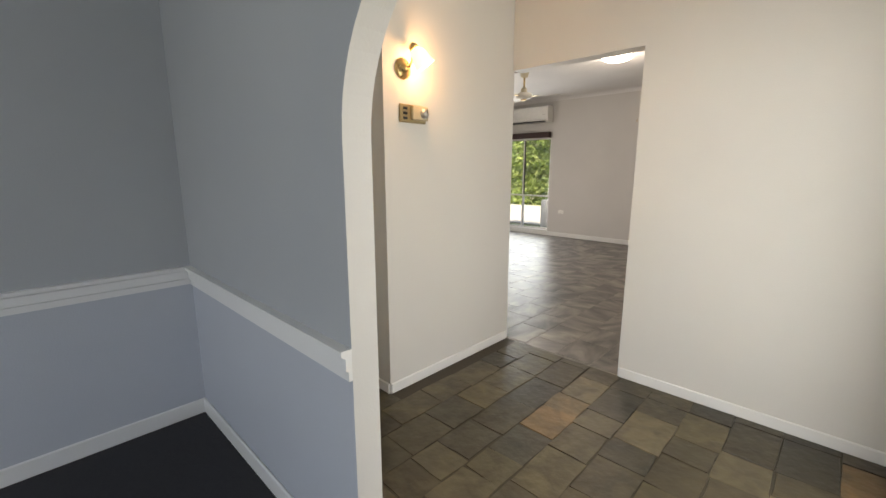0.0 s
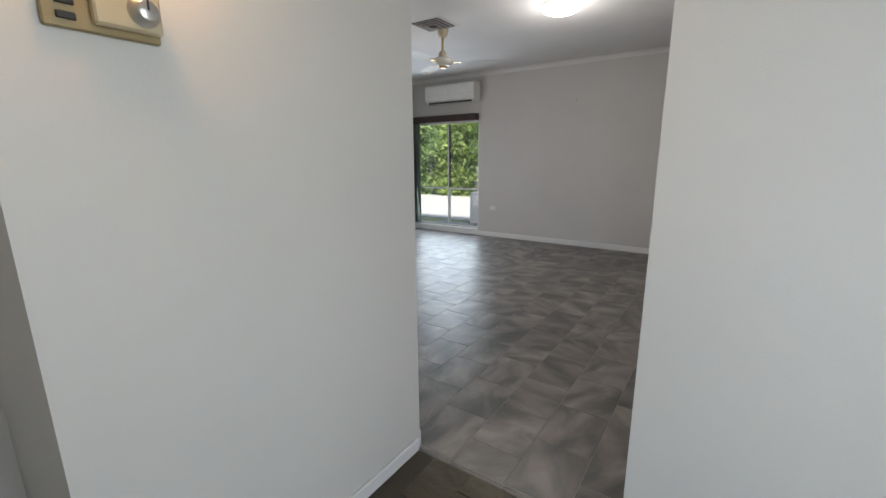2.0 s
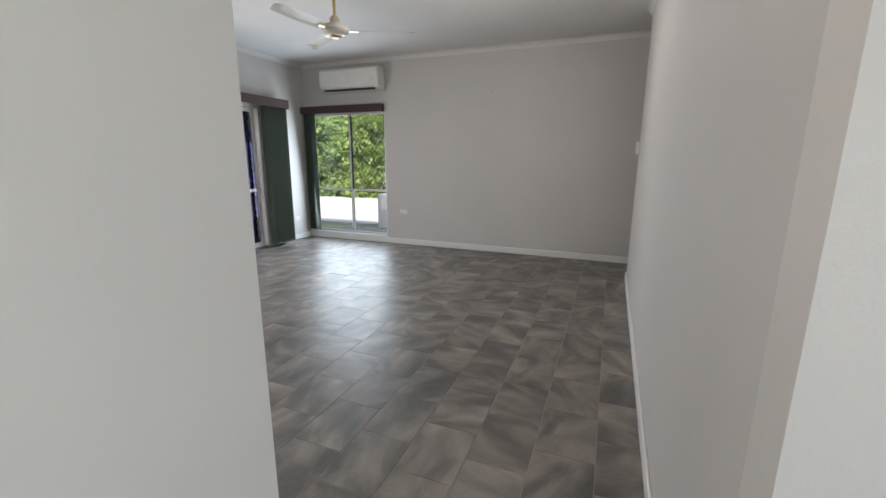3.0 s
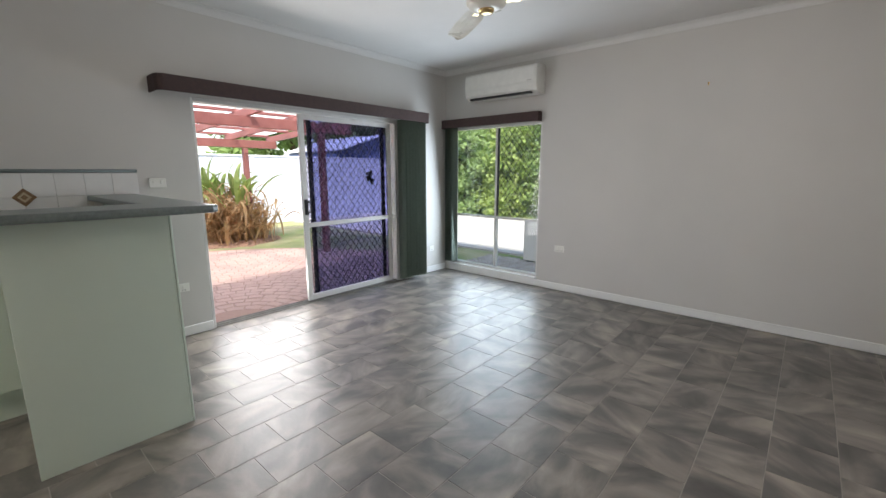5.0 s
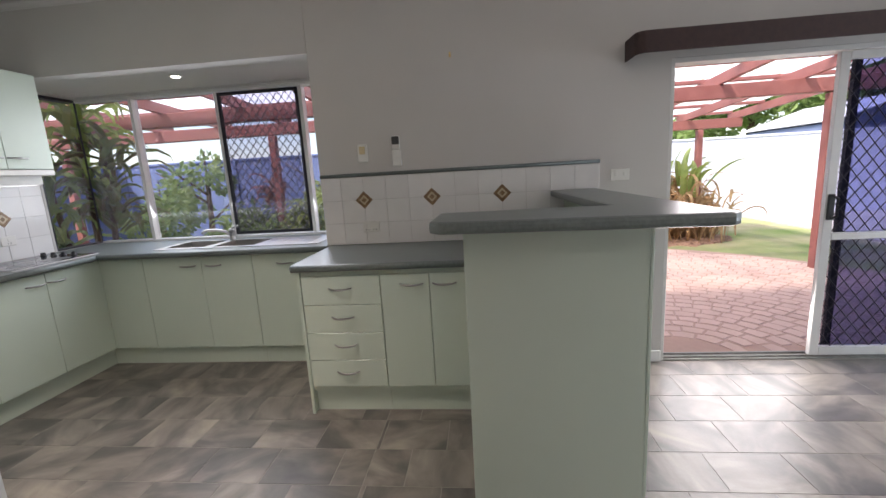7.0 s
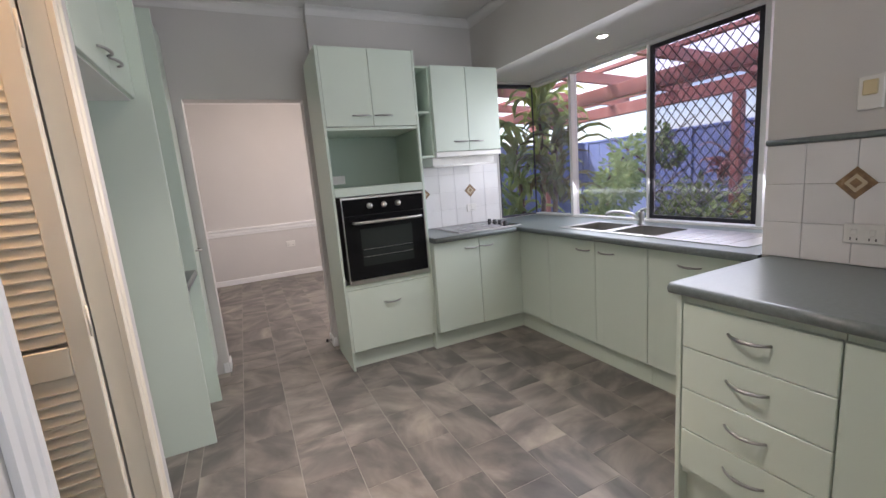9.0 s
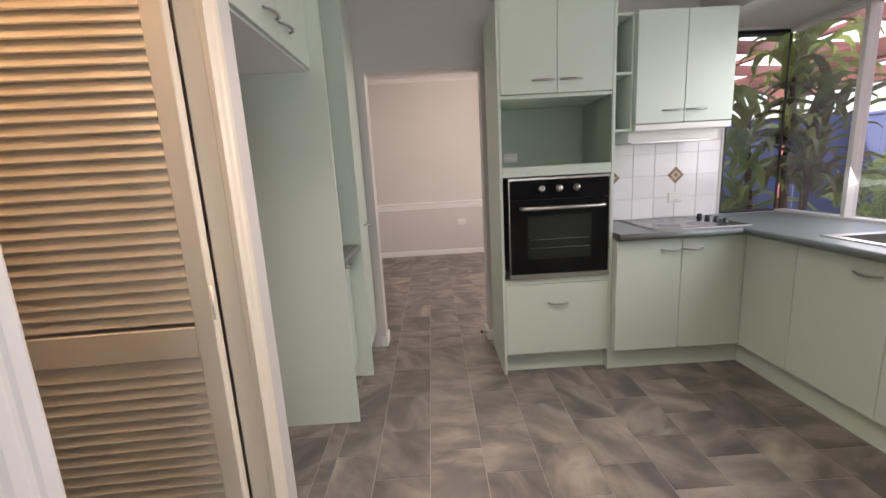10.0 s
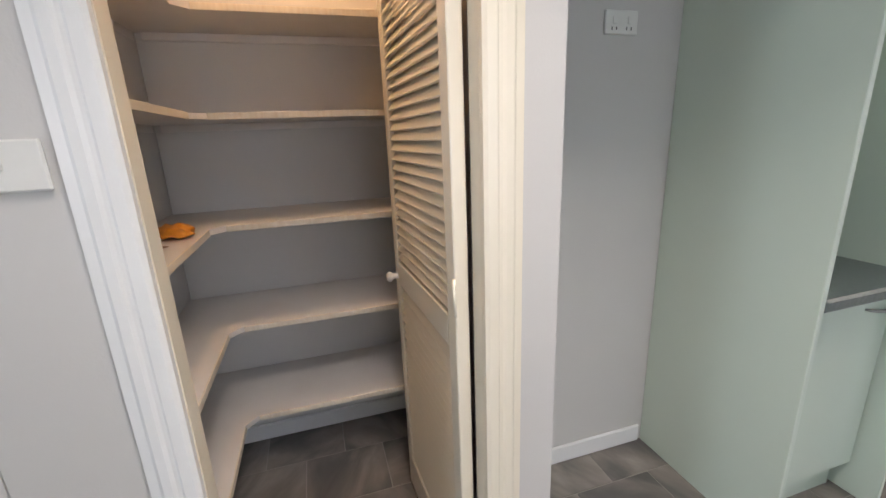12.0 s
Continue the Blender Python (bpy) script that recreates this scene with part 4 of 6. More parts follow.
part("inner_stile", PX.box(6.66, 6.698, XW - 0.098, XW - 0.065, 0.03, 1.92, 0.003), M_SCREEN, pd, "dark stile of the glass leaf")
part("glass_pane", PX.box(5.736, 6.659, XW - 0.084, XW - 0.079, 0.03, 1.92), M_GLASS, pd, shadow=False)
part("fixed_glass", PX.box(6.757, 6.818, XW - 0.060, XW - 0.055, 0.03, 1.92), M_GLASS, pd, shadow=False)
part("fixed_rail", PX.box(6.757, 6.818, XW - 0.07, XW - 0.045, 0.80, 0.845, 0.002), M_FRAME, pd)
lk = part("lock", PX.box(5.578, 5.617, XW - 0.0115, XW + 0.004, 0.93, 1.09, 0.005), M_BLACK, pd, "black latch plate")
part("pull", tube([(XW + 0.003, 5.605, 0.945), (XW + 0.034, 5.61, 0.955), (XW + 0.034, 5.61, 1.065), (XW + 0.003, 5.605, 1.075)], 0.007), M_BLACK, lk, smooth=True)
bm = bmesh.new()
for (a, z, w, h, r) in ((6.43, 1.315, 0.13, 0.038, 62), (6.435, 1.285, 0.12, 0.034, -20), (6.40, 1.345, 0.06, 0.028, 15), (6.455, 1.25, 0.06, 0.03, -70)):
    t = box(-0.0005, 0.0005, -w / 2, w / 2, -h / 2, h / 2)
    join(bm, t, Matrix.Translation((XW - 0.018, a, z)) @ pose(0, 0, 0, r, 0, 0))
part("safety_sticker", bm, mat("matt_black_film", (0.008, 0.008, 0.009), 0.95, scale=30, spec=0.05), pd, "black cut-out safety sticker")


def pelmet(name, side, a0, a1, d0, d1, z0, z1, label, round_ends=True):
    """A fabric-covered pelmet box, open below, with rounded ends."""
    s = side.sign
    ob = thing(name, side.at((a0 + a1) / 2, d0, z0), label, "pelmet")
    r = 0.055
    outline = []
    if round_ends:
        for k in range(7):
            q = math.pi / 2 * k / 6
            outline.append((a0 + r - r * math.cos(q), d1 - s * (r - r * math.sin(q))))
        for k in range(7):
            q = math.pi / 2 * k / 6
            outline.append((a1 - r + r * math.sin(q), d1 - s * (r - r * math.cos(q))))
        outline = [(a0, d0)] + outline + [(a1, d0)]
    else:
        outline = [(a0, d0), (a0, d1), (a1, d1), (a1, d0)]
    inner = [(a + (0.010 if a < (a0 + a1) / 2 else -0.010), d - (s * 0.010 if abs(d - d0) > 1e-6 else 0)) for a, d in outline]
    t = bmesh.new()
    ring = []
    for pts in (outline, inner):
        ring.append([[t.verts.new(side.at(a, d, z)) for a, d in pts] for z in (z0, z1)])
    n = len(outline)
    for k in range(n - 1):
        for g in (0, 1):
            t.faces.new((ring[g][0][k], ring[g][0][k + 1], ring[g][1][k + 1], ring[g][1][k]))
        for lvl in (0, 1):
            t.faces.new((ring[0][lvl][k], ring[0][lvl][k + 1], ring[1][lvl][k + 1], ring[1][lvl][k]))
    bmesh.ops.recalc_face_normals(t, faces=t.faces)
    part("face_board", t, M_PELMET, ob)
    part("head_board", side.box(a0 + 0.012, a1 - 0.012, d0 + s * 0.001, d1 - s * 0.012, z1 - 0.014, z1 - 0.002), M_PELMET, ob)
    part("track", side.box(a0 + 0.05, a1 - 0.05, d0 + s * 0.05, d0 + s * 0.085, z1 - 0.045, z1 - 0.016, 0.002), M_FRAME, ob, "white blind track")
    return ob


pelmet("pelmet", PX, 4.345, 7.225, XW + 0.001, XW + 0.21, 1.95, 2.065, "dark brown fabric pelmet over the patio door")
pelmet("pelmet", NY, -4.806, -3.372, YN - 0.001, YN - 0.09, 1.926, 2.032, "dark brown fabric pelmet over the garden window", False)


def vertical_blind(name, side, a0, a1, d, z0, z1, n, label, width=0.088, turn=62):
    ob = thing(name, side.at((a0 + a1) / 2, d, z0), label, "vertical blind")
    for k in range(n):
        a = a0 + (a1 - a0) * k / max(1, n - 1)
        q = radians(turn + 9 * math.sin(k * 2.3))
        ca, sa = math.cos(q) * width / 2, math.sin(q) * width / 2
        bm = bmesh.new()
        cols = []
        for u in (-1.0, -0.5, 0.0, 0.5, 1.0):
            bow = 0.006 * (1 - u * u)
            cols.append([bm.verts.new(side.at(a + ca * u - sa / (width / 2) * bow, d + sa * u + ca / (width / 2) * bow, z)) for z in (z0 + 0.004 * math.sin(k * 1.7), z1)])
        for p, r in zip(cols, cols[1:]):
            bm.faces.new((p[0], r[0], r[1], p[1]))
        bmesh.ops.solidify(bm, geom=bm.faces[:], thickness=0.0012)
        slat = part("slat", bm, M_BLIND, ob)
        part("weight", rod(side.at(a - ca, d - sa, z0 + 0.012), side.at(a + ca, d + sa, z0 + 0.012), 0.006, sides=6), M_BLIND, slat)
    part("bottom_chain", rod(side.at(a0, d + side.sign * 0.035, z0 + 0.012), side.at(a1, d + side.sign * 0.035, z0 + 0.012), 0.002, sides=5), M_WHITE_PLASTIC, ob)
    return ob


vertical_blind("vertical_blind", PX, 6.80, 7.17, XW + 0.12, 0.045, 1.96, 20, "sage green vertical blinds drawn aside by the patio door", turn=70)
vertical_blind("vertical_blind", NY, -4.735, -4.61, YN - 0.045, 0.135, 1.945, 8, "sage green vertical blinds stacked at the window side", turn=76)

# garden window
gw = thing("window_garden", (-4.03, YN + 0.05, 0.11), "white aluminium window with diamond security grille", "window", kind="structure")
bars("window_frame", NY, -4.698, -3.362, YN + 0.02, YN + 0.10, 0.112, 1.928, 0.026, M_FRAME, gw)
part("mullion", NY.box(-4.012, -3.985, YN + 0.03, YN + 0.09, 0.139, 1.901, 0.002), M_FRAME, gw)
part("transom", NY.box(-4.671, -3.389, YN + 0.028, YN + 0.092, 0.772, 0.798, 0.002), M_FRAME, gw)
part("sash_stile", NY.box(-3.984, -3.965, YN + 0.035, YN + 0.06, 0.806, 1.892, 0.002), M_SCREEN, gw, "dark screen stile")
part("grille", grille(NY, -3.964, -3.391, YN + 0.045, 0.80, 1.90, 0.07, 0.088, 0.0026), M_SCREEN, gw, "black diamond grille")
for a0, a1, z0, z1 in ((-4.671, -4.013, 0.139, 0.771), (-3.984, -3.389, 0.139, 0.771), (-4.671, -4.013, 0.799, 1.901), (-3.984, -3.389, 0.799, 1.901)):
    part("pane", NY.box(a0, a1, YN + 0.068, YN + 0.073, z0, z1), M_GLASS, gw, shadow=False)
part("window_sill", NY.box(-4.80, -3.362, YN - 0.035, YN + 0.02, 0.086, 0.112, 0.004), M_TRIM, gw, "white painted timber sill")

# air conditioner
ac = thing("air_conditioner", (-3.84, YN, 2.22), "white split-system air conditioner over the window", "air conditioner")
bm = bmesh.new()
prof = [(0, 2.213), (0.13, 2.213), (0.185, 2.243), (0.205, 2.29), (0.21, 2.42), (0.20, 2.495), (0.17, 2.515), (0, 2.515)]
rings = [[bm.verts.new((x, YN - 0.002 - d, z)) for d, z in prof] for x in (-4.32, -3.35)]
for k in range(len(prof)):
    bm.faces.new((rings[0][k], rings[0][(k + 1) % len(prof)], rings[1][(k + 1) % len(prof)], rings[1][k]))
bm.faces.new(rings[0])
bm.faces.new(rings[1][::-1])
bmesh.ops.recalc_face_normals(bm, faces=bm.faces)
bmesh.ops.bevel(bm, geom=bm.edges[:], offset=0.006, segments=2, affect="EDGES")
part("body", bm, M_WHITE_PLASTIC, ac)
part("front_panel", box(-4.305, -3.365, YN - 0.217, YN - 0.2125, 2.325, 2.482, 0.003), M_WHITE_PLASTIC, ac)
part("air_slot", box(-4.25, -3.42, YN - 0.196, YN - 0.150, 2.2115, 2.2325), M_BLACK, ac, "dark air outlet slot")
fl = part("flap", box(-4.27, -3.40, YN - 0.206, YN - 0.199, 2.262, 2.315, 0.002), M_WHITE_PLASTIC, ac)
part("badge", box(-3.46, -3.40, YN - 0.2185, YN - 0.2172, 2.34, 2.352), M_STEEL, ac)

# ceiling fan
FX, FY = -2.53, 5.47
M_FAN = mat("cream_enamel", (0.70, 0.63, 0.46), 0.3, colour2=(0.66, 0.58, 0.41), scale=10)
M_FAN_WHITE = mat("white_fan_enamel", (0.78, 0.76, 0.70), 0.3, colour2=(0.74, 0.71, 0.63), scale=8)
fan = thing("ceiling_fan", (FX, FY, 2.28), "off-white three-blade ceiling fan with gold-cream stem, standing still", "ceiling fan")
part("canopy", lathe([(0.035, 0), (0.05, 0.02), (0.062, 0.075), (0.062, 0.085)], (FX, FY, CEIL - 0.086), "Z", 24), M_FAN, fan, smooth=True)
part("downrod", rod((FX, FY, 2.40), (FX, FY, CEIL - 0.08), 0.013), M_BRASS, fan, "brass rod")
part("collar", lathe([(0.03, 0), (0.042, 0.01), (0.042, 0.05), (0.02, 0.075)], (FX, FY, 2.37), "Z", 20), M_FAN, fan, smooth=True)
part("motor", lathe([(0.05, 0), (0.095, 0.008), (0.115, 0.03), (0.115, 0.06), (0.10, 0.078), (0.05, 0.09)], (FX, FY, 2.285), "Z", 32), M_FAN_WHITE, fan, "white motor housing", smooth=True)
part("hub_cap", lathe([(0.02, 0), (0.042, 0.006), (0.048, 0.022)], (FX, FY, 2.265), "Z", 24), M_BRASS, fan, "brass hub cap", smooth=True)
for ang in (26, 146, 266):
    bm = bmesh.new()
    rows = []
    for r, w in ((0.16, 0.045), (0.22, 0.06), (0.42, 0.066), (0.60, 0.060), (0.655, 0.045), (0.668, 0.02)):
        rows.append([bm.verts.new((r, w * u, 0.012 * u + 0.004 * (1 - u * u))) for u in (-1, -0.5, 0, 0.5, 1)])
    for a, b in zip(rows, rows[1:]):
        for k in range(4):
            bm.faces.new((a[k], b[k], b[k + 1], a[k + 1]))
    bmesh.ops.solidify(bm, geom=bm.faces[:], thickness=0.005)
    bmesh.ops.transform(bm, matrix=Matrix.Translation((FX, FY, 2.325)) @ pose(0, 0, 0, 0, 0, ang), verts=bm.verts)
    bl = part("blade", bm, M_FAN_WHITE, fan, "off-white blade")
    br = box(0.10, 0.20, -0.018, 0.018, -0.006, 0.0, 0.002)
    bmesh.ops.transform(br, matrix=Matrix.Translation((FX, FY, 2.325)) @ pose(0, 0, 0, 0, 0, ang), verts=br.verts)
    part("bracket", br, M_BRASS, bl, "brass blade bracket")

cl = thing("ceiling_light", (-1.25, 5.47, CEIL), "round white glass ceiling light, switched on", "ceiling light")
part("base", lathe([(0.165, 0), (0.165, 0.018), (0.15, 0.022)], (-1.25, 5.47, CEIL - 0.001), "-Z", 36), M_WHITE_PLASTIC, cl)
part("diffuser", lathe([(0.168, 0.0), (0.172, 0.012), (0.16, 0.032), (0.12, 0.050), (0.06, 0.060), (0.01, 0.062)], (-1.25, 5.47, CEIL - 0.0235), "-Z", 40), glow("ceiling_light_glow", (1.0, 0.95, 0.88), 4.5), cl, "glowing white diffuser", smooth=True)

vent = thing("ceiling_vent", (-2.52, 5.29, CEIL), "square brown-dusted ceiling air vent", "air vent")
M_VENT = mat("dusty_vent", (0.13, 0.10, 0.08), 0.6, colour2=(0.22, 0.18, 0.15), scale=18)
for k, w in enumerate((0.20, 0.155, 0.115, 0.075)):
    bm = bmesh.new()
    z = CEIL - 0.004 - 0.006 * k
    for q in range(4):
        t = prism([(-w, -w), (w, -w), (w - 0.028, -w + 0.028), (-w + 0.028, -w + 0.028)], 0, 0.004)
        join(bm, t, Matrix.Translation((-2.52, 5.29, z)) @ pose(0, 0, 0, 0, 0, 90 * q))
    part("vane_ring", bm, M_CEIL if k == 0 else M_VENT, vent)
part("backing", box(-2.68, -2.36, 5.13, 5.45, CEIL - 0.003, CEIL - 0.001), mat("vent_dark", (0.03, 0.025, 0.02), 0.8), vent)
se = thing("alarm_sensor", (XE, 6.90, 1.38), "small white plastic wall sensor by the hall opening", "sensor")
part("body", box(XE - 0.032, XE - 0.0005, 6.865, 6.935, 1.32, 1.44, 0.008, seg=2), M_WHITE_PLASTIC, se)
part("lens", box(XE - 0.036, XE - 0.0315, 6.88, 6.92, 1.38, 1.42, 0.002), M_FRAME, se)

# ---------- entry ----------
wl = thing("wall_lamp", (-0.9, 1.83, 1.85), "brass wall lamp with frosted tulip glass shade, lit", "wall lamp")
part("backplate", lathe([(0.055, 0), (0.055, 0.006), (0.045, 0.014), (0.025, 0.020), (0.020, 0.034), (0.008, 0.042)], (-0.8995, 1.825, 1.85), "X", 28), M_BRASS, wl, smooth=True)
part("arm", tube([(-0.87, 1.825, 1.85), (-0.845, 1.83, 1.855), (-0.832, 1.836, 1.885), (-0.834, 1.84, 1.93), (-0.84, 1.842, 1.955), (-0.843, 1.843, 1.965)], 0.006), M_BRASS, wl, smooth=True)
LAMP_TILT = Matrix.Translation((-0.843, 1.843, 1.965)) @ Matrix.Rotation(radians(34), 4, Vector((0, 0, -1)).cross(Vector((0.6, 0.8, 0)))) @ Matrix.Translation((0.843, -1.843, -1.965))


def tilted(bm):
    bmesh.ops.transform(bm, matrix=LAMP_TILT, verts=bm.verts)
    return bm


part("cap", tilted(lathe([(0.008, 0.03), (0.022, 0.02), (0.026, 0.0)], (-0.843, 1.843, 1.940), "Z", 20)), M_BRASS, wl, smooth=True)
bm = lathe([(0.024, 0.0), (0.040, -0.018), (0.048, -0.048), (0.049, -0.075), (0.057, -0.102)], (-0.843, 1.843, 1.938), "Z", 30)
bmesh.ops.delete(bm, geom=[f for f in bm.faces if len(f.verts) > 4], context="FACES")
for v in bm.verts:
    a = math.atan2(v.co.y - 1.843, v.co.x + 0.843)
    if v.co.z < 1.83:
        v.co.z += 0.008 * math.sin(6 * a)
part("shade", tilted(bm), glow("lit_frosted_glass", (1.0, 0.56, 0.22), 1.6), wl, "glowing frosted tulip shade", smooth=True, shadow=False)
part("bulb", tilted(lathe([(0.012, 0.0), (0.026, -0.03), (0.024, -0.055), (0.006, -0.07)], (-0.843, 1.843, 1.925), "Z", 16)), glow("lit_bulb", (1.0, 0.72, 0.40), 11), wl, smooth=True, shadow=False)

ch = thing("fan_control", (-0.9, 1.89, 1.61), "gold plastic switch plate with fan speed dial", "wall control")
part("plate", box(-0.8995, -0.886, 1.792, 1.985, 1.573, 1.669, 0.003), M_GOLD, ch)
for k in range(3):
    part("switch", box(-0.8858, -0.880, 1.812, 1.842, 1.588 + 0.026 * k, 1.602 + 0.026 * k, 0.002), M_BLACK, ch, "dark rocker switch")
md = part("module", box(-0.8858, -0.862, 1.865, 1.982, 1.588, 1.664, 0.004), mat("pale_gold_plastic", (0.62, 0.53, 0.36), 0.35, 0.2), ch, "pale gold control module")
dial = part("dial", lathe([(0.029, 0), (0.029, 0.006), (0.022, 0.010), (0.021, 0.022), (0.017, 0.025)], (-0.862, 1.948, 1.625), "X", 24), M_STEEL, ch, "silver speed dial", smooth=True)
part("pointer", box(-0.8375, -0.8355, 1.9465, 1.9495, 1.625, 1.647), M_BLACK, dial)
fdoor = thing("door_front", (1.33, 1.9, 0), "white painted front door frame with clear glazed door", "door", kind="structure")
bars("door_frame", PX, 1.452, 2.348, 1.285, 1.375, 0.002, 2.048, 0.04, M_TRIM, fdoor, 0.02)
part("glass_pane", PX.box(1.493, 2.307, 1.33, 1.335, 0.03, 2.0), M_GLASS, fdoor, shadow=False)

# ---------- pantry ----------
def casing(y0, y1, x, z0, z1):
    """A moulded architrave strip standing on the wall face at x, facing -x."""
    bm = bmesh.new()
    w = y1 - y0
    prof = [(0, 0), (0, 0.015), (0.10, 0.020), (0.32, 0.020), (0.38, 0.0165), (0.46, 0.0165), (0.54, 0.020), (0.72, 0.019), (0.80, 0.0145), (1.0, 0.012), (1.0, 0)]
    rings = [[bm.verts.new((x - d, y0 + w * u, z)) for u, d in prof] for z in (z0, z1)]
    n = len(prof)
    for k in range(n):
        bm.faces.new((rings[0][k], rings[0][(k + 1) % n], rings[1][(k + 1) % n], rings[1][k]))
    bm.faces.new(rings[0])
    bm.faces.new(rings[1][::-1])
    bmesh.ops.recalc_face_normals(bm, faces=bm.faces)
    return bm


pf = thing("door_pantry_frame", (-2.4, 2.17, 0), "cream gloss painted moulded door frame of the pantry", "door frame", kind="structure")
part("architrave", casing(2.472, 2.555, -2.4205, 0, 2.12), M_TRIM, pf)
part("architrave", casing(1.885, 1.797, -2.4205, 0, 2.12), M_CREAM, pf)
part("jamb", box(-2.4195, -2.366, 2.470, 2.4795, 0, 2.058), M_CREAM, pf)
part("jamb", box(-2.4195, -2.366, 1.8705, 1.885, 0, 2.058), M_CREAM, pf)
part("head", box(-2.4195, -2.366, 1.886, 2.469, 2.04, 2.0585), M_CREAM, pf)


def louvre_door():
    """A louvred leaf, hinged at the jamb and swung into the pantry."""
    d = thing("louvre_door", (-2.375, 1.892, 0.012), "cream painted louvred pantry door, open inward", "door")
    W, H, T = 0.578, 2.02, 0.034
    m = Matrix.Translation((-2.363, 1.894, 0.012)) @ pose(0, 0, 0, 0, 0, 3.0)

    def put(name, x0, x1, z0, z1, t=T, bevel=0.003, label=""):
        bm = box(x0, x1, 0.0, t, z0, z1, bevel)
        bmesh.ops.transform(bm, matrix=m, verts=bm.verts)
        return part(name, bm, M_CREAM, d, label)
    put("stile", 0, 0.052, 0, H)
    put("stile", W - 0.045, W, 0, H)
    put("top_rail", 0.0525, W - 0.0455, H - 0.10, H)
    put("mid_rail", 0.0525, W - 0.0455, 0.872, 0.957)
    put("bottom_rail", 0.0525, W - 0.0455, 0, 0.14)
    slat = box(0.0526, W - 0.0456, -0.0222, 0.0222, -0.0035, 0.0035, 0.0015)
    me = bpy.data.meshes.new("slat")
    slat.to_mesh(me)
    slat.free()
    me.materials.append(M_CREAM)
    for z0, z1 in ((0.155, 0.862), (0.972, H - 0.11)):
        n = int((z1 - z0) / 0.0295)
        for k in range(n):
            s = new("slat", me)
            s.parent = d
            s.matrix_local = Matrix.Translation(-ORIGIN[d]) @ m @ Matrix.Translation((0, T / 2, z0 + (k + 0.5) * (z1 - z0) / n)) @ pose(0, 0, 0, -58, 0, 0)
    k = lathe([(0.012, 0), (0.009, 0.006), (0.009, 0.014), (0.017, 0.022), (0.019, 0.030), (0.013, 0.038), (0.004, 0.040)], (W - 0.024, T, 0.90), "Y", 20)
    bmesh.ops.transform(k, matrix=m, verts=k.verts)
    part("knob", k, mat("white_china", (0.82, 0.80, 0.76), 0.2), d, "white china knob", smooth=True)
    for z in (0.25, 1.02, 1.78):
        hb = rod((-0.006, T + 0.004, z - 0.045), (-0.006, T + 0.004, z + 0.045), 0.004)
        bmesh.ops.transform(hb, matrix=m, verts=hb.verts)
        part("hinge", hb, M_CREAM, d, "cream painted hinge", smooth=True)


louvre_door()
M_SHELF = mat("cream_shelf_paint", (0.72, 0.69, 0.66), 0.38, colour2=(0.66, 0.62, 0.585), scale=4, bump=0.08)
M_SHELF_EDGE = mat("cream_edge_paint", (0.73, 0.67, 0.57), 0.45, colour2=(0.66, 0.58, 0.47), scale=14, stretch=(1, 6, 1), bump=0.1)
for z, fx in ((0.388, -1.685), (0.754, -1.68), (1.120, -1.675), (1.480, -1.66), (1.80, -1.63)):
    ps = thing("pantry_shelf", (-1.6, 2.4, z), "cream painted L-shaped pantry shelf with worn edge", "shelf", "pantry shelves")
    part("board", prism([(-1.302, 1.802), (-1.302, 2.758), (-2.325, 2.758), (-2.325, 2.545), (fx - 0.05, 2.545), (fx, 2.50), (fx, 1.802)], z - 0.018, z, 0.0), M_SHELF, ps)
    part("edge_strip", box(fx - 0.006, fx - 0.0002, 1.802, 2.498, z - 0.020, z + 0.001, 0.001), M_SHELF_EDGE, ps, "worn cream edge strip")
    part("edge_strip", box(-2.325, fx - 0.052, 2.5390, 2.5448, z - 0.020, z + 0.001, 0.001), M_SHELF_EDGE, ps, "worn cream edge strip")
    part("batten", box(-2.30, -1.31, 2.840, 2.7585, z - 0.045, z - 0.0185), M_SHELF, ps)
    part("batten", box(-1.320, -1.3015, 1.81, 2.73, z - 0.045, z - 0.0185), M_SHELF, ps)
og = thing("crumpled_packet", (-1.86, 2.63, 1.12), "crumpled orange plastic packet lying on a shelf", "packet")
bm = bmesh.new()
bmesh.ops.create_icosphere(bm, subdivisions=3, radius=1.0)
for v in bm.verts:
    n = noise.noise(v.co * 2.3) * 0.35 + noise.noise(v.co * 6) * 0.16
    v.co = Vector((v.co.x * 0.062 * (1 + n), v.co.y * 0.045 * (1 + n), max(-0.018, v.co.z * 0.022 * (1 + 1.6 * n))))
bmesh.ops.transform(bm, matrix=Matrix.Translation((-1.80, 2.61, 1.1395)) @ pose(0, 0, 0, 0, 0, 40), verts=bm.verts)
part("wrapper", bm, mat("orange_plastic", (0.75, 0.30, 0.03), 0.35, colour2=(0.62, 0.22, 0.02), scale=30, bump=0.3, bump_scale=60), og, smooth=True)
sl = thing("paper_slips", (-1.95, 2.66, 1.12), "loose brown paper slips on a shelf", "paper")
for k, (x, y, a) in enumerate(((-1.905, 2.64, 20), (-1.94, 2.68, 65), (-1.97, 2.63, -30), (-1.90, 2.70, 100))):
    bm = box(-0.045, 0.045, -0.016, 0.016, 0, 0.0012)
    bmesh.ops.transform(bm, matrix=Matrix.Translation((x, y, 1.1205 + 0.0016 * k)) @ pose(0, 0, 0, 0, 0, a), verts=bm.verts)
    part("slip", bm, mat("brown_paper", (0.22, 0.13, 0.075), 0.8, scale=40), sl)

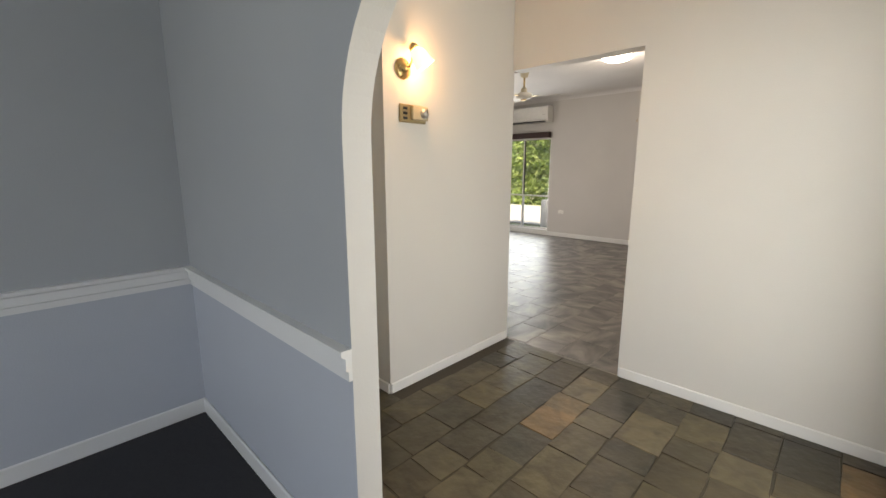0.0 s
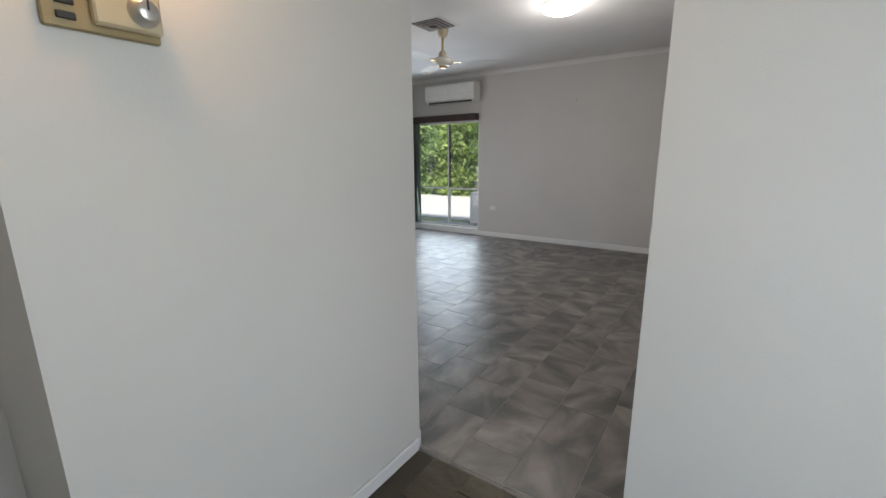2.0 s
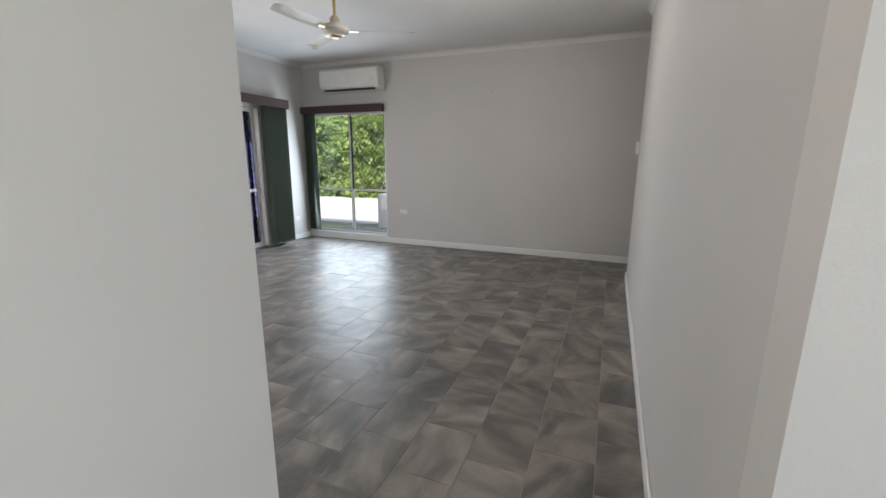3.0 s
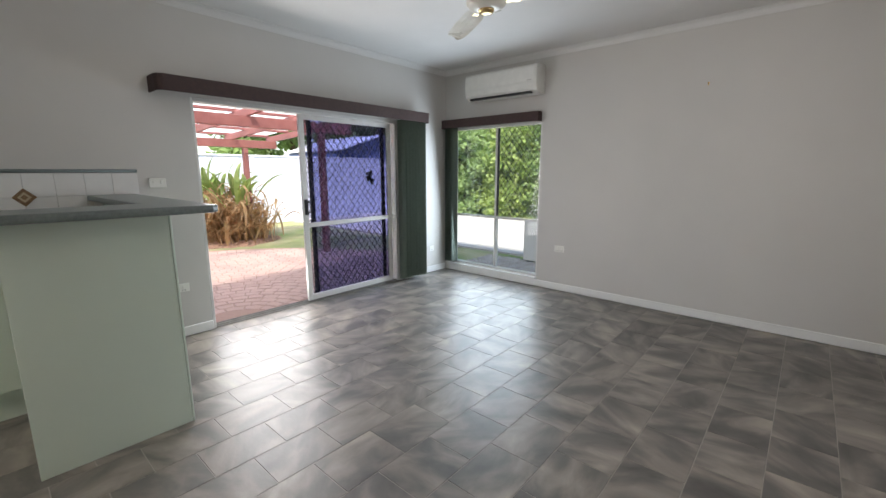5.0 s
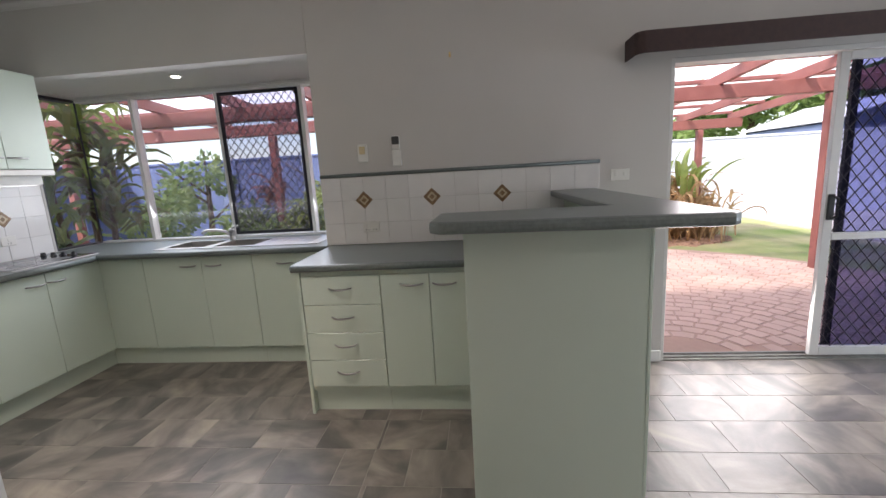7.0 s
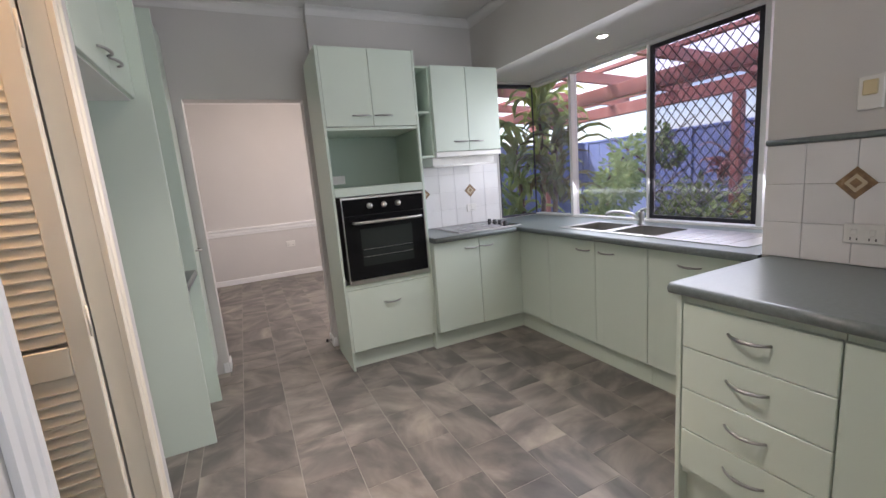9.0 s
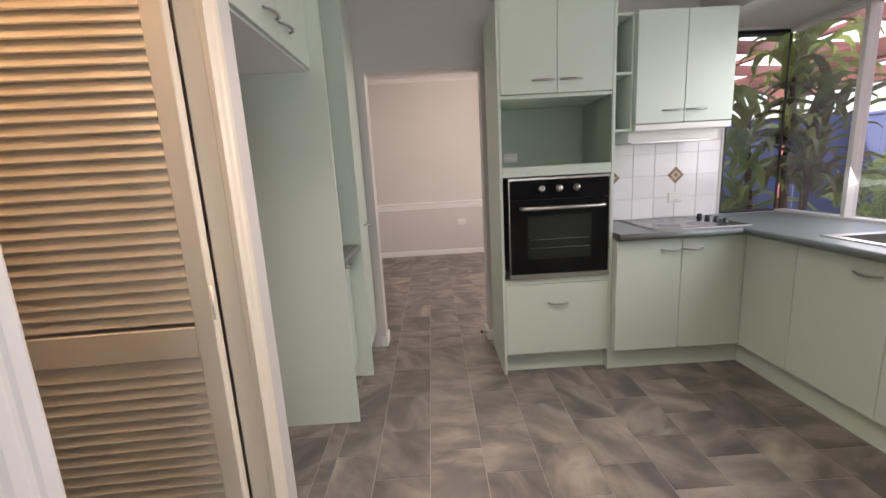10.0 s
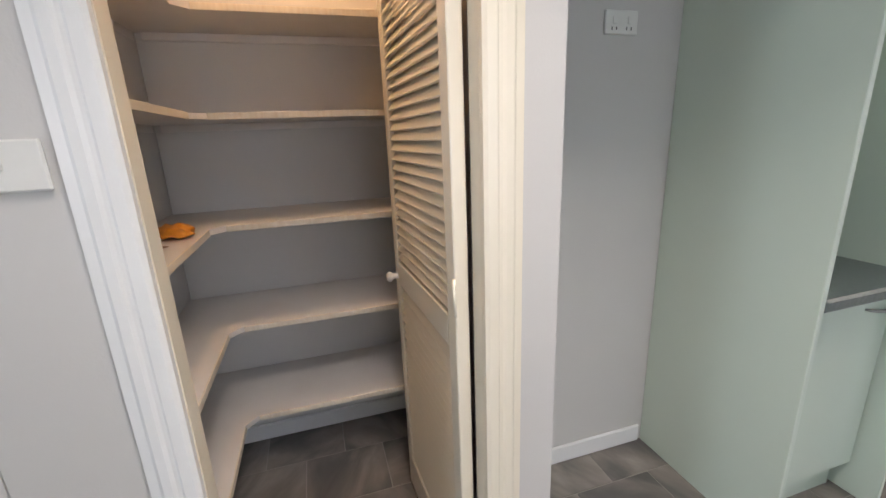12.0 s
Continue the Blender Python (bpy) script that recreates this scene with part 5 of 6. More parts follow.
# ---------- kitchen window ----------
kw = thing("window_kitchen", (-5.5, 1.2, 0.93), "white aluminium kitchen window with one diamond security screen", "window", kind="structure")
part("corner_post", box(-5.492, -5.480, -0.042, -0.030, 0.902, 2.143, 0.002), M_SCREEN, kw, "slim glazing joint at the corner")
part("window_frame", PX.box(2.308, 2.338, -5.54, -5.46, 0.902, 2.143, 0.002), M_FRAME, kw)
part("window_frame", PX.box(-0.011, 2.307, -5.54, -5.46, 2.121, 2.143, 0.002), M_FRAME, kw)
part("window_frame", PX.box(-0.011, 2.307, -5.54, -5.46, 0.902, 0.914, 0.002), M_FRAME, kw)
for y, w in ((0.50, 0.030), (1.27, 0.018), (2.005, 0.030)):
    part("mullion", PX.box(y - w / 2, y + w / 2, -5.535, -5.462, 0.9145, 2.1205, 0.002), M_FRAME, kw)
bars("screen_frame", PX, 1.287, 1.988, -5.484, -5.464, 0.925, 2.112, 0.026, M_SCREEN, kw)
part("grille", grille(PX, 1.313, 1.962, -5.474, 0.952, 2.085, 0.066, 0.084, 0.0034), M_GRILLE, kw, "black diamond security grille")
part("fly_wire", PX.box(1.313, 1.962, -5.481, -5.4805, 0.952, 2.085), M_FLYWIRE_LIGHT, kw)
for a0, a1 in ((-0.010, 0.483), (0.517, 1.254), (1.286, 1.988), (2.022, 2.307)):
    part("pane", PX.box(a0, a1, -5.51, -5.505, 0.9145, 2.1205), M_GLASS_HAZY, kw, shadow=False)
ks = thing("window_kitchen_side", (-5.235, -0.05, 0.93), "narrow dark-framed side window over the worktop", "window", kind="structure")
part("window_frame", PY.box(-5.064, -5.042, -0.09, -0.01, 0.902, 2.143, 0.002), M_SCREEN, ks)
part("window_frame", PY.box(-5.464, -5.065, -0.09, -0.01, 2.121, 2.143, 0.002), M_SCREEN, ks)
part("window_frame", PY.box(-5.464, -5.065, -0.09, -0.01, 0.902, 0.912, 0.002), M_SCREEN, ks)
part("pane", PY.box(-5.463, -5.065, -0.055, -0.050, 0.9125, 2.12), M_GLASS_HAZY, ks, shadow=False)
dlt = thing("ceiling_light", (-3.4, -1.9, CEIL), "round white glass dining room ceiling light, switched on", "ceiling light")
part("base", lathe([(0.185, 0), (0.185, 0.018), (0.17, 0.022)], (-3.4, -1.9, CEIL - 0.001), "-Z", 36), M_WHITE_PLASTIC, dlt)
part("diffuser", lathe([(0.19, 0.0), (0.195, 0.012), (0.18, 0.035), (0.13, 0.055), (0.06, 0.066), (0.01, 0.068)], (-3.4, -1.9, CEIL - 0.0235), "-Z", 40), glow("dining_light_glow", (1.0, 0.88, 0.74), 5.0), dlt, "glowing white diffuser", smooth=True)
# Added fitting out of view that goes with the kitchen fill.
klt = thing("ceiling_light", (-3.2, 1.9, CEIL), "round white glass kitchen light, unseen, added to brighten the floor", "ceiling light")
part("base", lathe([(0.165, 0), (0.165, 0.018), (0.15, 0.022)], (-3.2, 1.9, CEIL - 0.001), "-Z", 36), M_WHITE_PLASTIC, klt)
part("diffuser", lathe([(0.168, 0.0), (0.172, 0.012), (0.16, 0.032), (0.12, 0.050), (0.06, 0.060), (0.01, 0.062)], (-3.2, 1.9, CEIL - 0.0235), "-Z", 40), glow("kitchen_fill_glow", (1.0, 0.90, 0.78), 4.5), klt, "glowing white diffuser", smooth=True)


# ---------- outside ----------
M_GRASS = mat("thin_lawn", (0.17, 0.25, 0.06), 0.95, colour2=(0.42, 0.37, 0.22), scale=1.1, detail=8, bump=0.8, bump_scale=40)
M_CONC = mat("pale_concrete", (0.52, 0.50, 0.47), 0.85, colour2=(0.44, 0.42, 0.39), scale=2.5, detail=8, bump=0.3, bump_scale=80)
M_PAVER = mat("red_stamped_concrete", (0.67, 0.475, 0.40), 0.75, colour2=(0.59, 0.405, 0.335), scale=5, bump=0.3, bump_scale=60)
M_PAVER_JOINT = mat("pale_paver_joint", (0.50, 0.33, 0.265), 0.9, scale=20, bump=0.3)
M_RED = mat("red_oxide_timber_paint", (0.37, 0.145, 0.125), 0.55, colour2=(0.31, 0.115, 0.10), scale=6, bump=0.15, bump_scale=60)
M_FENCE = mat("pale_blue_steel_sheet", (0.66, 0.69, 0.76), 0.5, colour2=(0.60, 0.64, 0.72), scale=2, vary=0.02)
# Darker copy of the fence steel: the shade is put into its colour.
M_FENCE_SHADED = mat("shaded_fence_steel", (0.13, 0.18, 0.36), 0.5, colour2=(0.11, 0.155, 0.32), scale=2)
M_LEAF = mat("green_leaf", (0.36, 0.47, 0.19), 0.45, colour2=(0.19, 0.29, 0.09), scale=3)
M_LEAF_BRIGHT = mat("yellow_green_leaf", (0.44, 0.52, 0.17), 0.45, colour2=(0.24, 0.34, 0.09), scale=4)
M_LEAF_DRY = mat("dry_leaf", (0.60, 0.43, 0.25), 0.8, colour2=(0.42, 0.25, 0.12), scale=9)
M_LEAF_PINK = mat("pink_red_leaf", (0.62, 0.33, 0.32), 0.5, colour2=(0.48, 0.27, 0.20), scale=9)
M_LEAF_DARK = mat("dark_strap_leaf", (0.16, 0.24, 0.08), 0.42, colour2=(0.13, 0.10, 0.05), scale=9)
M_BARK = mat("brown_bark", (0.13, 0.09, 0.065), 0.9, colour2=(0.08, 0.055, 0.04), scale=18, bump=0.8, bump_scale=40)


def leafy(m):
    """Lets light glow through the leaves of a foliage material."""
    nt = m.node_tree
    b = nt.nodes["Principled BSDF"]
    tl, mx = nt.nodes.new("ShaderNodeBsdfTranslucent"), nt.nodes.new("ShaderNodeMixShader")
    src = b.inputs["Base Color"].links[0].from_socket
    nt.links.new(src, tl.inputs[0])
    mx.inputs[0].default_value = 0.5
    nt.links.new(b.outputs[0], mx.inputs[1])
    nt.links.new(tl.outputs[0], mx.inputs[2])
    nt.links.new(mx.outputs[0], nt.nodes["Material Output"].inputs[0])


for leaf_mat in (M_LEAF, M_LEAF_BRIGHT, M_LEAF_DRY, M_LEAF_PINK, M_LEAF_DARK):
    leafy(leaf_mat)


def clear_sheet():
    m = bpy.data.materials.new("milky_roof_sheet")
    m.use_nodes = True
    nt = m.node_tree
    nt.nodes.remove(nt.nodes["Principled BSDF"])
    tl, df, mx, nz = (nt.nodes.new("ShaderNode" + k) for k in ("BsdfTranslucent", "BsdfTransparent", "MixShader", "TexNoise"))
    nz.inputs["Scale"].default_value = 3.0
    ramp = nt.nodes.new("ShaderNodeValToRGB")
    ramp.color_ramp.elements[0].color, ramp.color_ramp.elements[1].color = (0.90, 0.90, 0.92, 1), (0.96, 0.96, 0.97, 1)
    nt.links.new(nz.outputs["Fac"], ramp.inputs[0])
    nt.links.new(ramp.outputs[0], tl.inputs[0])
    mx.inputs[0].default_value = 0.36
    nt.links.new(tl.outputs[0], mx.inputs[1])
    nt.links.new(df.outputs[0], mx.inputs[2])
    nt.links.new(mx.outputs[0], nt.nodes["Material Output"].inputs[0])
    return m


M_ROOF = clear_sheet()
solid("ground", box(-320, 320, -320, 320, -0.5, -0.12), M_GRASS, "thin sunlit lawn and bare soil round the house", "ground")
solid("path", box(-5.6, 1.0, 7.885, 8.12, -0.119, -0.075), M_CONC, "pale concrete path under the garden window", "path")
solid("driveway", box(-16, 2.0, 9.68, 14.6, -0.119, -0.085), M_CONC, "bright sunlit concrete driveway", "driveway")


def gravel():
    rnd = random.Random(5)
    verts, faces = [], []
    for _ in range(3000):
        x, y, s = rnd.uniform(-5.2, -2.6), rnd.uniform(8.16, 9.45), rnd.uniform(0.02, 0.05)
        b = len(verts)
        a = rnd.uniform(0, 6.28)
        for k in range(5):
            q = a + 6.283 * k / 5
            verts.append((x + s * math.cos(q) * rnd.uniform(0.7, 1.2), y + s * math.sin(q) * rnd.uniform(0.7, 1.2), -0.119))
        verts.append((x, y, -0.119 + s * 0.7))
        faces += [(b + k, b + (k + 1) % 5, b + 5) for k in range(5)]
    me = bpy.data.meshes.new("gravel")
    me.from_pydata(verts, [], faces)
    me.materials.append(mat("grey_brown_gravel", (0.56, 0.52, 0.47), 0.9, colour2=(0.33, 0.30, 0.27), scale=16))
    tagged(new("gravel", me), "grey-brown gravel strip beside the path", "gravel", kind="stuff")


gravel()


def patio():
    """Stamped paving in rounded fans: a slab with proud, uneven stones."""
    rnd = random.Random(3)
    cx, cy, rx, ry = -5.0, 4.9, 4.3, 3.55
    outline = [(min(-4.945, cx + rx * math.cos(q)), cy + ry * math.sin(q)) for q in [math.pi / 2 + math.pi * k / 40 for k in range(41)]]
    base = solid("patio", prism(outline, -0.119, -0.056), M_PAVER_JOINT, "red stamped concrete patio with rounded edge", "patio")
    verts, faces = [], []
    r = 0.35
    while r < 4.2:
        n = max(6, int(math.pi * r / 0.15))
        off = rnd.uniform(0, 1)
        for k in range(n):
            q0, q1 = math.pi / 2 + math.pi * (k + off) / n, math.pi / 2 + math.pi * (k + 1 + off) / n
            j = lambda: rnd.uniform(-0.010, 0.010)
            g = 0.006 / r
            pts = [(r + 0.012 + j(), q0 + g), (r + 0.012 + j(), (q0 + q1) / 2), (r + 0.012 + j(), q1 - g), (r + 0.115 + j(), q1 - g), (r + 0.13 + j(), (q0 + q1) / 2), (r + 0.115 + j(), q0 + g)]
            xy = [(cx + a * math.cos(q), cy + a * math.sin(q) * 0.97) for a, q in pts]
            if max(p[0] for p in xy) > -4.96 or max(((x - cx) / rx) ** 2 + ((y - cy) / ry) ** 2 for x, y in xy) > 0.96:
                continue
            h, b = -0.050 + rnd.uniform(-0.002, 0.002), len(verts)
            mx_, my_ = sum(p[0] for p in xy) / 6, sum(p[1] for p in xy) / 6
            verts += [(x, y, -0.0565) for x, y in xy] + [(x + (mx_ - x) * 0.07, y + (my_ - y) * 0.07, h) for x, y in xy]
            faces += [(b + i, b + (i + 1) % 6, b + 6 + (i + 1) % 6, b + 6 + i) for i in range(6)] + [tuple(b + 6 + i for i in range(6))]
        r += 0.133
    me = bpy.data.meshes.new("paving_stones")
    me.from_pydata(verts, [], faces)
    me.materials.append(M_PAVER)
    tagged(new("paving_stones", me), "red-brown stamped paving stones in curved rows", "paving", kind="stuff")


patio()


def fence(name, a, b, z1, material, label):
    """Flat steel sheet fence with posts and a top rail."""
    a, b = Vector((*a, 0)), Vector((*b, 0))
    d = (b - a).normalized()
    ob = thing(name, (*(a + b).xy / 2, -0.12), label, "fence")
    length = (b - a).length
    sheets = max(1, round(length / 2.4))
    turn = Matrix.Translation((a.x, a.y, 0)) @ Matrix.Rotation(math.atan2(d.y, d.x), 4, "Z")
    pans = max(1, round(length / 0.8))
    for s in range(pans):
        bm = box(length * s / pans + 0.004, length * (s + 1) / pans - 0.004, -0.006, 0.006, -0.11, z1, 0.003)
        bmesh.ops.transform(bm, matrix=turn, verts=bm.verts)
        part("sheet", bm, material, ob)
    for s in range(sheets + 1):
        p = a + d * (length * s / sheets)
        part("post", box(p.x - 0.03, p.x + 0.03, p.y - 0.03, p.y + 0.03, -0.12, z1 + 0.03, 0.004), material, ob)
    rail = rod((a.x, a.y, z1), (b.x, b.y, z1), 0.028, sides=6)
    part("top_rail", rail, material, ob)


fence("fence", (-12.6, 3.4), (-12.6, 16.5), 1.78, M_FENCE, "pale blue-white flat steel boundary fence")
fence("fence", (-9.6, -8.0), (-9.6, 3.4), 1.80, M_FENCE_SHADED, "blue flat steel fence, its shade put into the darker colour")
fence("fence", (-12.6, 3.4), (-9.6, 3.4), 1.78, M_FENCE, "short return of the steel fence")
fence("fence", (-9.6, -3.6), (-4.6, -3.6), 1.80, M_FENCE_SHADED, "flat steel side fence behind the plants, in the shade-darkened blue")

shed = thing("garden_shed", (-14.6, 13.4, -0.12), "pale steel garden shed with gabled roof behind the fence", "shed")
# Blue of the shed wall is darkened to carry the shade on it.
M_SHED = mat("shaded_shed_steel", (0.16, 0.20, 0.34), 0.5, colour2=(0.14, 0.175, 0.30), scale=2)
part("wall", box(-16.2, -13.0, 11.7, 15.2, -0.12, 2.0), M_SHED, shed)
for s in (1, -1):
    t = box(-0.01, 1.9, -1.85, 1.85, 0, 0.03)
    bmesh.ops.transform(t, matrix=Matrix.Translation((-14.6, 13.45, 2.62)) @ pose(0, 0, 0, 0, 0, 90 if s > 0 else -90) @ pose(0, 0, 0, 0, 18, 0), verts=t.verts)
    part("roof", t, M_FENCE, shed, "pale steel roof sheet")
for x in (-16.2, -13.02):
    t = prism([(0, -1.75), (0, 1.75), (-0.58, 0)], 0, 0.02)
    bmesh.ops.transform(t, matrix=Matrix.Translation((x, 13.45, 2.001)) @ pose(0, 0, 0, 0, 90, 0), verts=t.verts)
    part("gable", t, M_SHED, shed)


def pergola(name, y0, y1, x0, x1, beams, posts, label):
    """A lean-to roof that falls away from the house: posts, beams, rafters, battens, milky sheets."""
    p = thing(name, ((x0 + x1) / 2, (y0 + y1) / 2, -0.12), label, "pergola")
    fall, zt = 0.055, 2.30

    def sloped(bm):
        for v in bm.verts:
            v.co.z += fall * (v.co.x - x1)
        return bm
    for x, y in posts:
        part("post", box(x - 0.05, x + 0.05, y - 0.05, y + 0.05, -0.12, zt - 0.17 + fall * (x - x1), 0.006), M_RED, p)
    for x in beams:
        part("beam", sloped(box(x - 0.045, x + 0.045, y0, y1, zt - 0.16, zt - 0.001, 0.005)), M_RED, p)
    n = max(2, round((y1 - y0) / 0.9))
    for k in range(n + 1):
        y = y0 + 0.03 + (y1 - y0 - 0.06) * k / n
        part("rafter", sloped(box(x0 - 0.25, x1, y - 0.024, y + 0.024, zt, zt + 0.12, 0.004)), M_RED, p)
    m = max(2, round((x1 - x0) / 0.85))
    for k in range(m + 1):
        x = x0 - 0.2 + (x1 - x0 + 0.15) * k / m
        part("batten", sloped(box(x - 0.03, x + 0.03, y0, y1, zt + 0.121, zt + 0.165, 0.003)), M_RED, p)
    for k in range(n):
        ya, yb = y0 + 0.03 + (y1 - y0 - 0.06) * k / n, y0 + 0.03 + (y1 - y0 - 0.06) * (k + 1) / n
        t = bmesh.new()
        cols = [[t.verts.new((xx, ya + 0.01 + (yb - ya - 0.02) * q / 12, zt + 0.17 + 0.010 * (q % 2))) for xx in (x0 - 0.3, x1)] for q in range(13)]
        for a, b in zip(cols, cols[1:]):
            t.faces.new((a[0], b[0], b[1], a[1]))
        part("roof_sheet", sloped(t), M_ROOF, p, "milky corrugated roof sheet")


pergola("pergola", 2.6, 8.1, -10.3, -5.16, (-10.2, -7.42, -5.205), ((-10.2, 7.4), (-10.2, 2.9), (-7.42, 7.49)), "red oxide timber pergola with milky roof sheets over the patio")
pergola("pergola", -3.3, 2.55, -8.1, -5.92, (-8.0, -6.95), ((-8.0, 0.45), (-8.0, -2.9)), "red oxide timber pergola with milky roof sheets by the kitchen")


def leaves(name, at, count, length, width, spread, droop, material, seed, rise=0.9, parent=None, z0=0.0):
    """Arching strap leaves from one crown, each a bent, folded blade."""
    rnd = random.Random(seed)
    verts, faces = [], []
    for _ in range(count):
        az, el = rnd.uniform(0, 6.283), rnd.uniform(rise * 0.45, rise * 1.25)
        L, W = length * rnd.uniform(0.6, 1.15), width * rnd.uniform(0.7, 1.2)
        p = Vector((at[0] + rnd.gauss(0, spread), at[1] + rnd.gauss(0, spread), at[2] + rnd.uniform(0, z0)))
        b, n = len(verts), 7
        for k in range(n):
            u = k / (n - 1)
            w = W * (math.sin(math.pi * min(1, 0.12 + 0.88 * u)) ** 0.7)
            side = Vector((-math.sin(az), math.cos(az), 0))
            fold = Vector((0, 0, 0.35 * w))
            verts += [tuple(p - side * w / 2 + fold), tuple(p), tuple(p + side * w / 2 + fold)]
            e = el - droop * u * u * 1.6
            p = p + Vector((math.cos(az) * math.cos(e), math.sin(az) * math.cos(e), math.sin(e))) * (L / (n - 1))
        for k in range(n - 1):
            q = b + 3 * k
            faces += [(q, q + 1, q + 4, q + 3), (q + 1, q + 2, q + 5, q + 4)]
    me = bpy.data.meshes.new(name)
    me.from_pydata(verts, [], faces)
    me.materials.append(material)
    ob = new(name, me)
    if parent:
        ob.parent = parent
        ob.matrix_local = Matrix.Translation(-ORIGIN[parent])
    return ob


def crown(name, at, size, count, leaf, material, seed, parent):
    """A ragged crown: leaf blades gathered in uneven clumps with gaps."""
    rnd = random.Random(seed)
    clumps = []
    for _ in range(max(6, count // 160)):
        v = Vector((rnd.gauss(0, 1), rnd.gauss(0, 1), rnd.gauss(0, 1))).normalized() * rnd.uniform(0.35, 1.0)
        clumps.append((Vector((at[0] + v.x * size[0], at[1] + v.y * size[1], at[2] + v.z * size[2])), rnd.uniform(0.22, 0.42)))
    verts, faces = [], []
    m = min(size)
    for _ in range(count):
        c, r = clumps[rnd.randrange(len(clumps))]
        v = Vector((rnd.gauss(0, 1), rnd.gauss(0, 1), rnd.gauss(0, 0.8))).normalized() * r * m * rnd.uniform(0.5, 1.1)
        p = c + v
        L = leaf * rnd.uniform(0.6, 1.4)
        d = (v.normalized() + Vector((rnd.gauss(0, 0.6), rnd.gauss(0, 0.6), rnd.gauss(-0.2, 0.5)))).normalized()
        s = d.cross(Vector((rnd.gauss(0, 1), rnd.gauss(0, 1), rnd.gauss(0, 1)))).normalized() * L * 0.26
        b = len(verts)
        nrm = d.cross(s).normalized() * L * 0.08
        verts += [tuple(p), tuple(p + d * L * 0.5 + s + nrm), tuple(p + d * L), tuple(p + d * L * 0.5 - s + nrm), tuple(p + d * L * 0.5)]
        faces += [(b, b + 1, b + 4), (b + 1, b + 2, b + 4), (b + 2, b + 3, b + 4), (b + 3, b, b + 4)]
    me = bpy.data.meshes.new(name)
    me.from_pydata(verts, [], faces)
    me.materials.append(material)
    ob = new(name, me)
    ob.parent = parent
    ob.matrix_local = Matrix.Translation(-ORIGIN[parent])
    return ob


def tree(name, at, height, size, count, leaf, material, seed, label, category):
    rnd = random.Random(seed + 77)
    t = thing(name, at, label, category)
    x, y, z = at
    part("trunk", tube([(x, y, z - 0.02), (x + 0.05, y + 0.03, z + height * 0.3), (x - 0.04, y, z + height * 0.6), (x, y + 0.05, z + height * 0.85)], [0.05 * height / 2, 0.04 * height / 2, 0.03 * height / 2, 0.012 * height / 2]), M_BARK, t, smooth=True)
    for k in range(4):
        a = rnd.uniform(0, 6.28)
        h = height * rnd.uniform(0.35, 0.65)
        part("limb", tube([(x, y, z + h), (x + size[0] * 0.4 * math.cos(a), y + size[1] * 0.4 * math.sin(a), z + h + height * 0.12), (x + size[0] * 0.75 * math.cos(a), y + size[1] * 0.75 * math.sin(a), z + h + height * 0.22)], [0.02 * height / 2, 0.013 * height / 2, 0.005 * height / 2], 6), M_BARK, t, smooth=True)
    crown("crown", (x, y, z + height * (0.62 if category == "tree" else 0.42)), size, count, leaf, material, seed, t)
    return t


# hedge and trees beyond the driveway
for k in range(9):
    x = -13.5 + 1.55 * k
    tree("hedge_shrub", (x, 15.6 + 0.5 * math.sin(k * 2.1), -0.12), 3.4 + 0.5 * math.sin(k * 1.3), (1.25, 1.0, 2.0), 9000, 0.19, M_LEAF if k % 3 else M_LEAF_BRIGHT, 20 + k, "dense sunlit green hedge shrub beyond the driveway", "shrub")
for k in range(6):
    tree("tree", (-16.5 + 3.2 * k, 19.5 + math.sin(k * 1.9), -0.12), 7.0 + math.sin(k * 2.2), (2.2, 1.8, 2.9), 3800, 0.30, M_LEAF if k % 2 else M_LEAF_BRIGHT, 50 + k, "tall leafy green tree behind the hedge", "tree")
for k in range(5):
    tree("tree", (-19.5 - 0.8 * math.sin(k * 2.0), 11.5 + 2.6 * k, -0.12), 5.6 + 0.7 * math.sin(k * 1.7), (2.0, 2.2, 2.2), 3000, 0.30, M_LEAF, 70 + k, "leafy green tree behind the boundary fence", "tree")
# dry clump by the patio
dcl = thing("heliconia_clump", (-10.4, 6.98, -0.12), "clump of dry brown heliconia with fresh green tops", "plant")
leaves("dry_leaves", (-10.4, 6.98, -0.12), 460, 0.98, 0.05, 0.36, 1.05, M_LEAF_DRY, 4, 1.45, dcl)
leaves("bent_leaves", (-10.4, 6.98, 0.25), 240, 0.66, 0.06, 0.38, 2.2, M_LEAF_DRY, 6, 1.35, dcl, 0.5)
leaves("green_leaves", (-10.4, 6.85, 0.55), 46, 0.80, 0.11, 0.36, 0.6, M_LEAF_BRIGHT, 5, 1.5, dcl, 0.35)
mulch = lathe([(0.98, 0), (0.88, 0.02), (0.7, 0.04), (0.4, 0.05), (0.05, 0.055)], (-10.3, 7.0, -0.12), "Z", 48)
for v in mulch.verts:
    wob = 1 + 0.28 * noise.noise(v.co * 2.1) + 0.16 * noise.noise(v.co * 7)
    v.co.x, v.co.y = -10.3 + (v.co.x + 10.3) * wob, 7.0 + (v.co.y - 7.0) * wob
    v.co.z += 0.02 * noise.noise(v.co * 9) if v.co.z > -0.11 else 0
solid("mulch_bed", mulch, mat("brown_mulch", (0.42, 0.26, 0.18), 0.95, colour2=(0.22, 0.13, 0.085), scale=26, bump=1.0, bump_scale=70), "brown leaf mulch under the clump", "mulch")
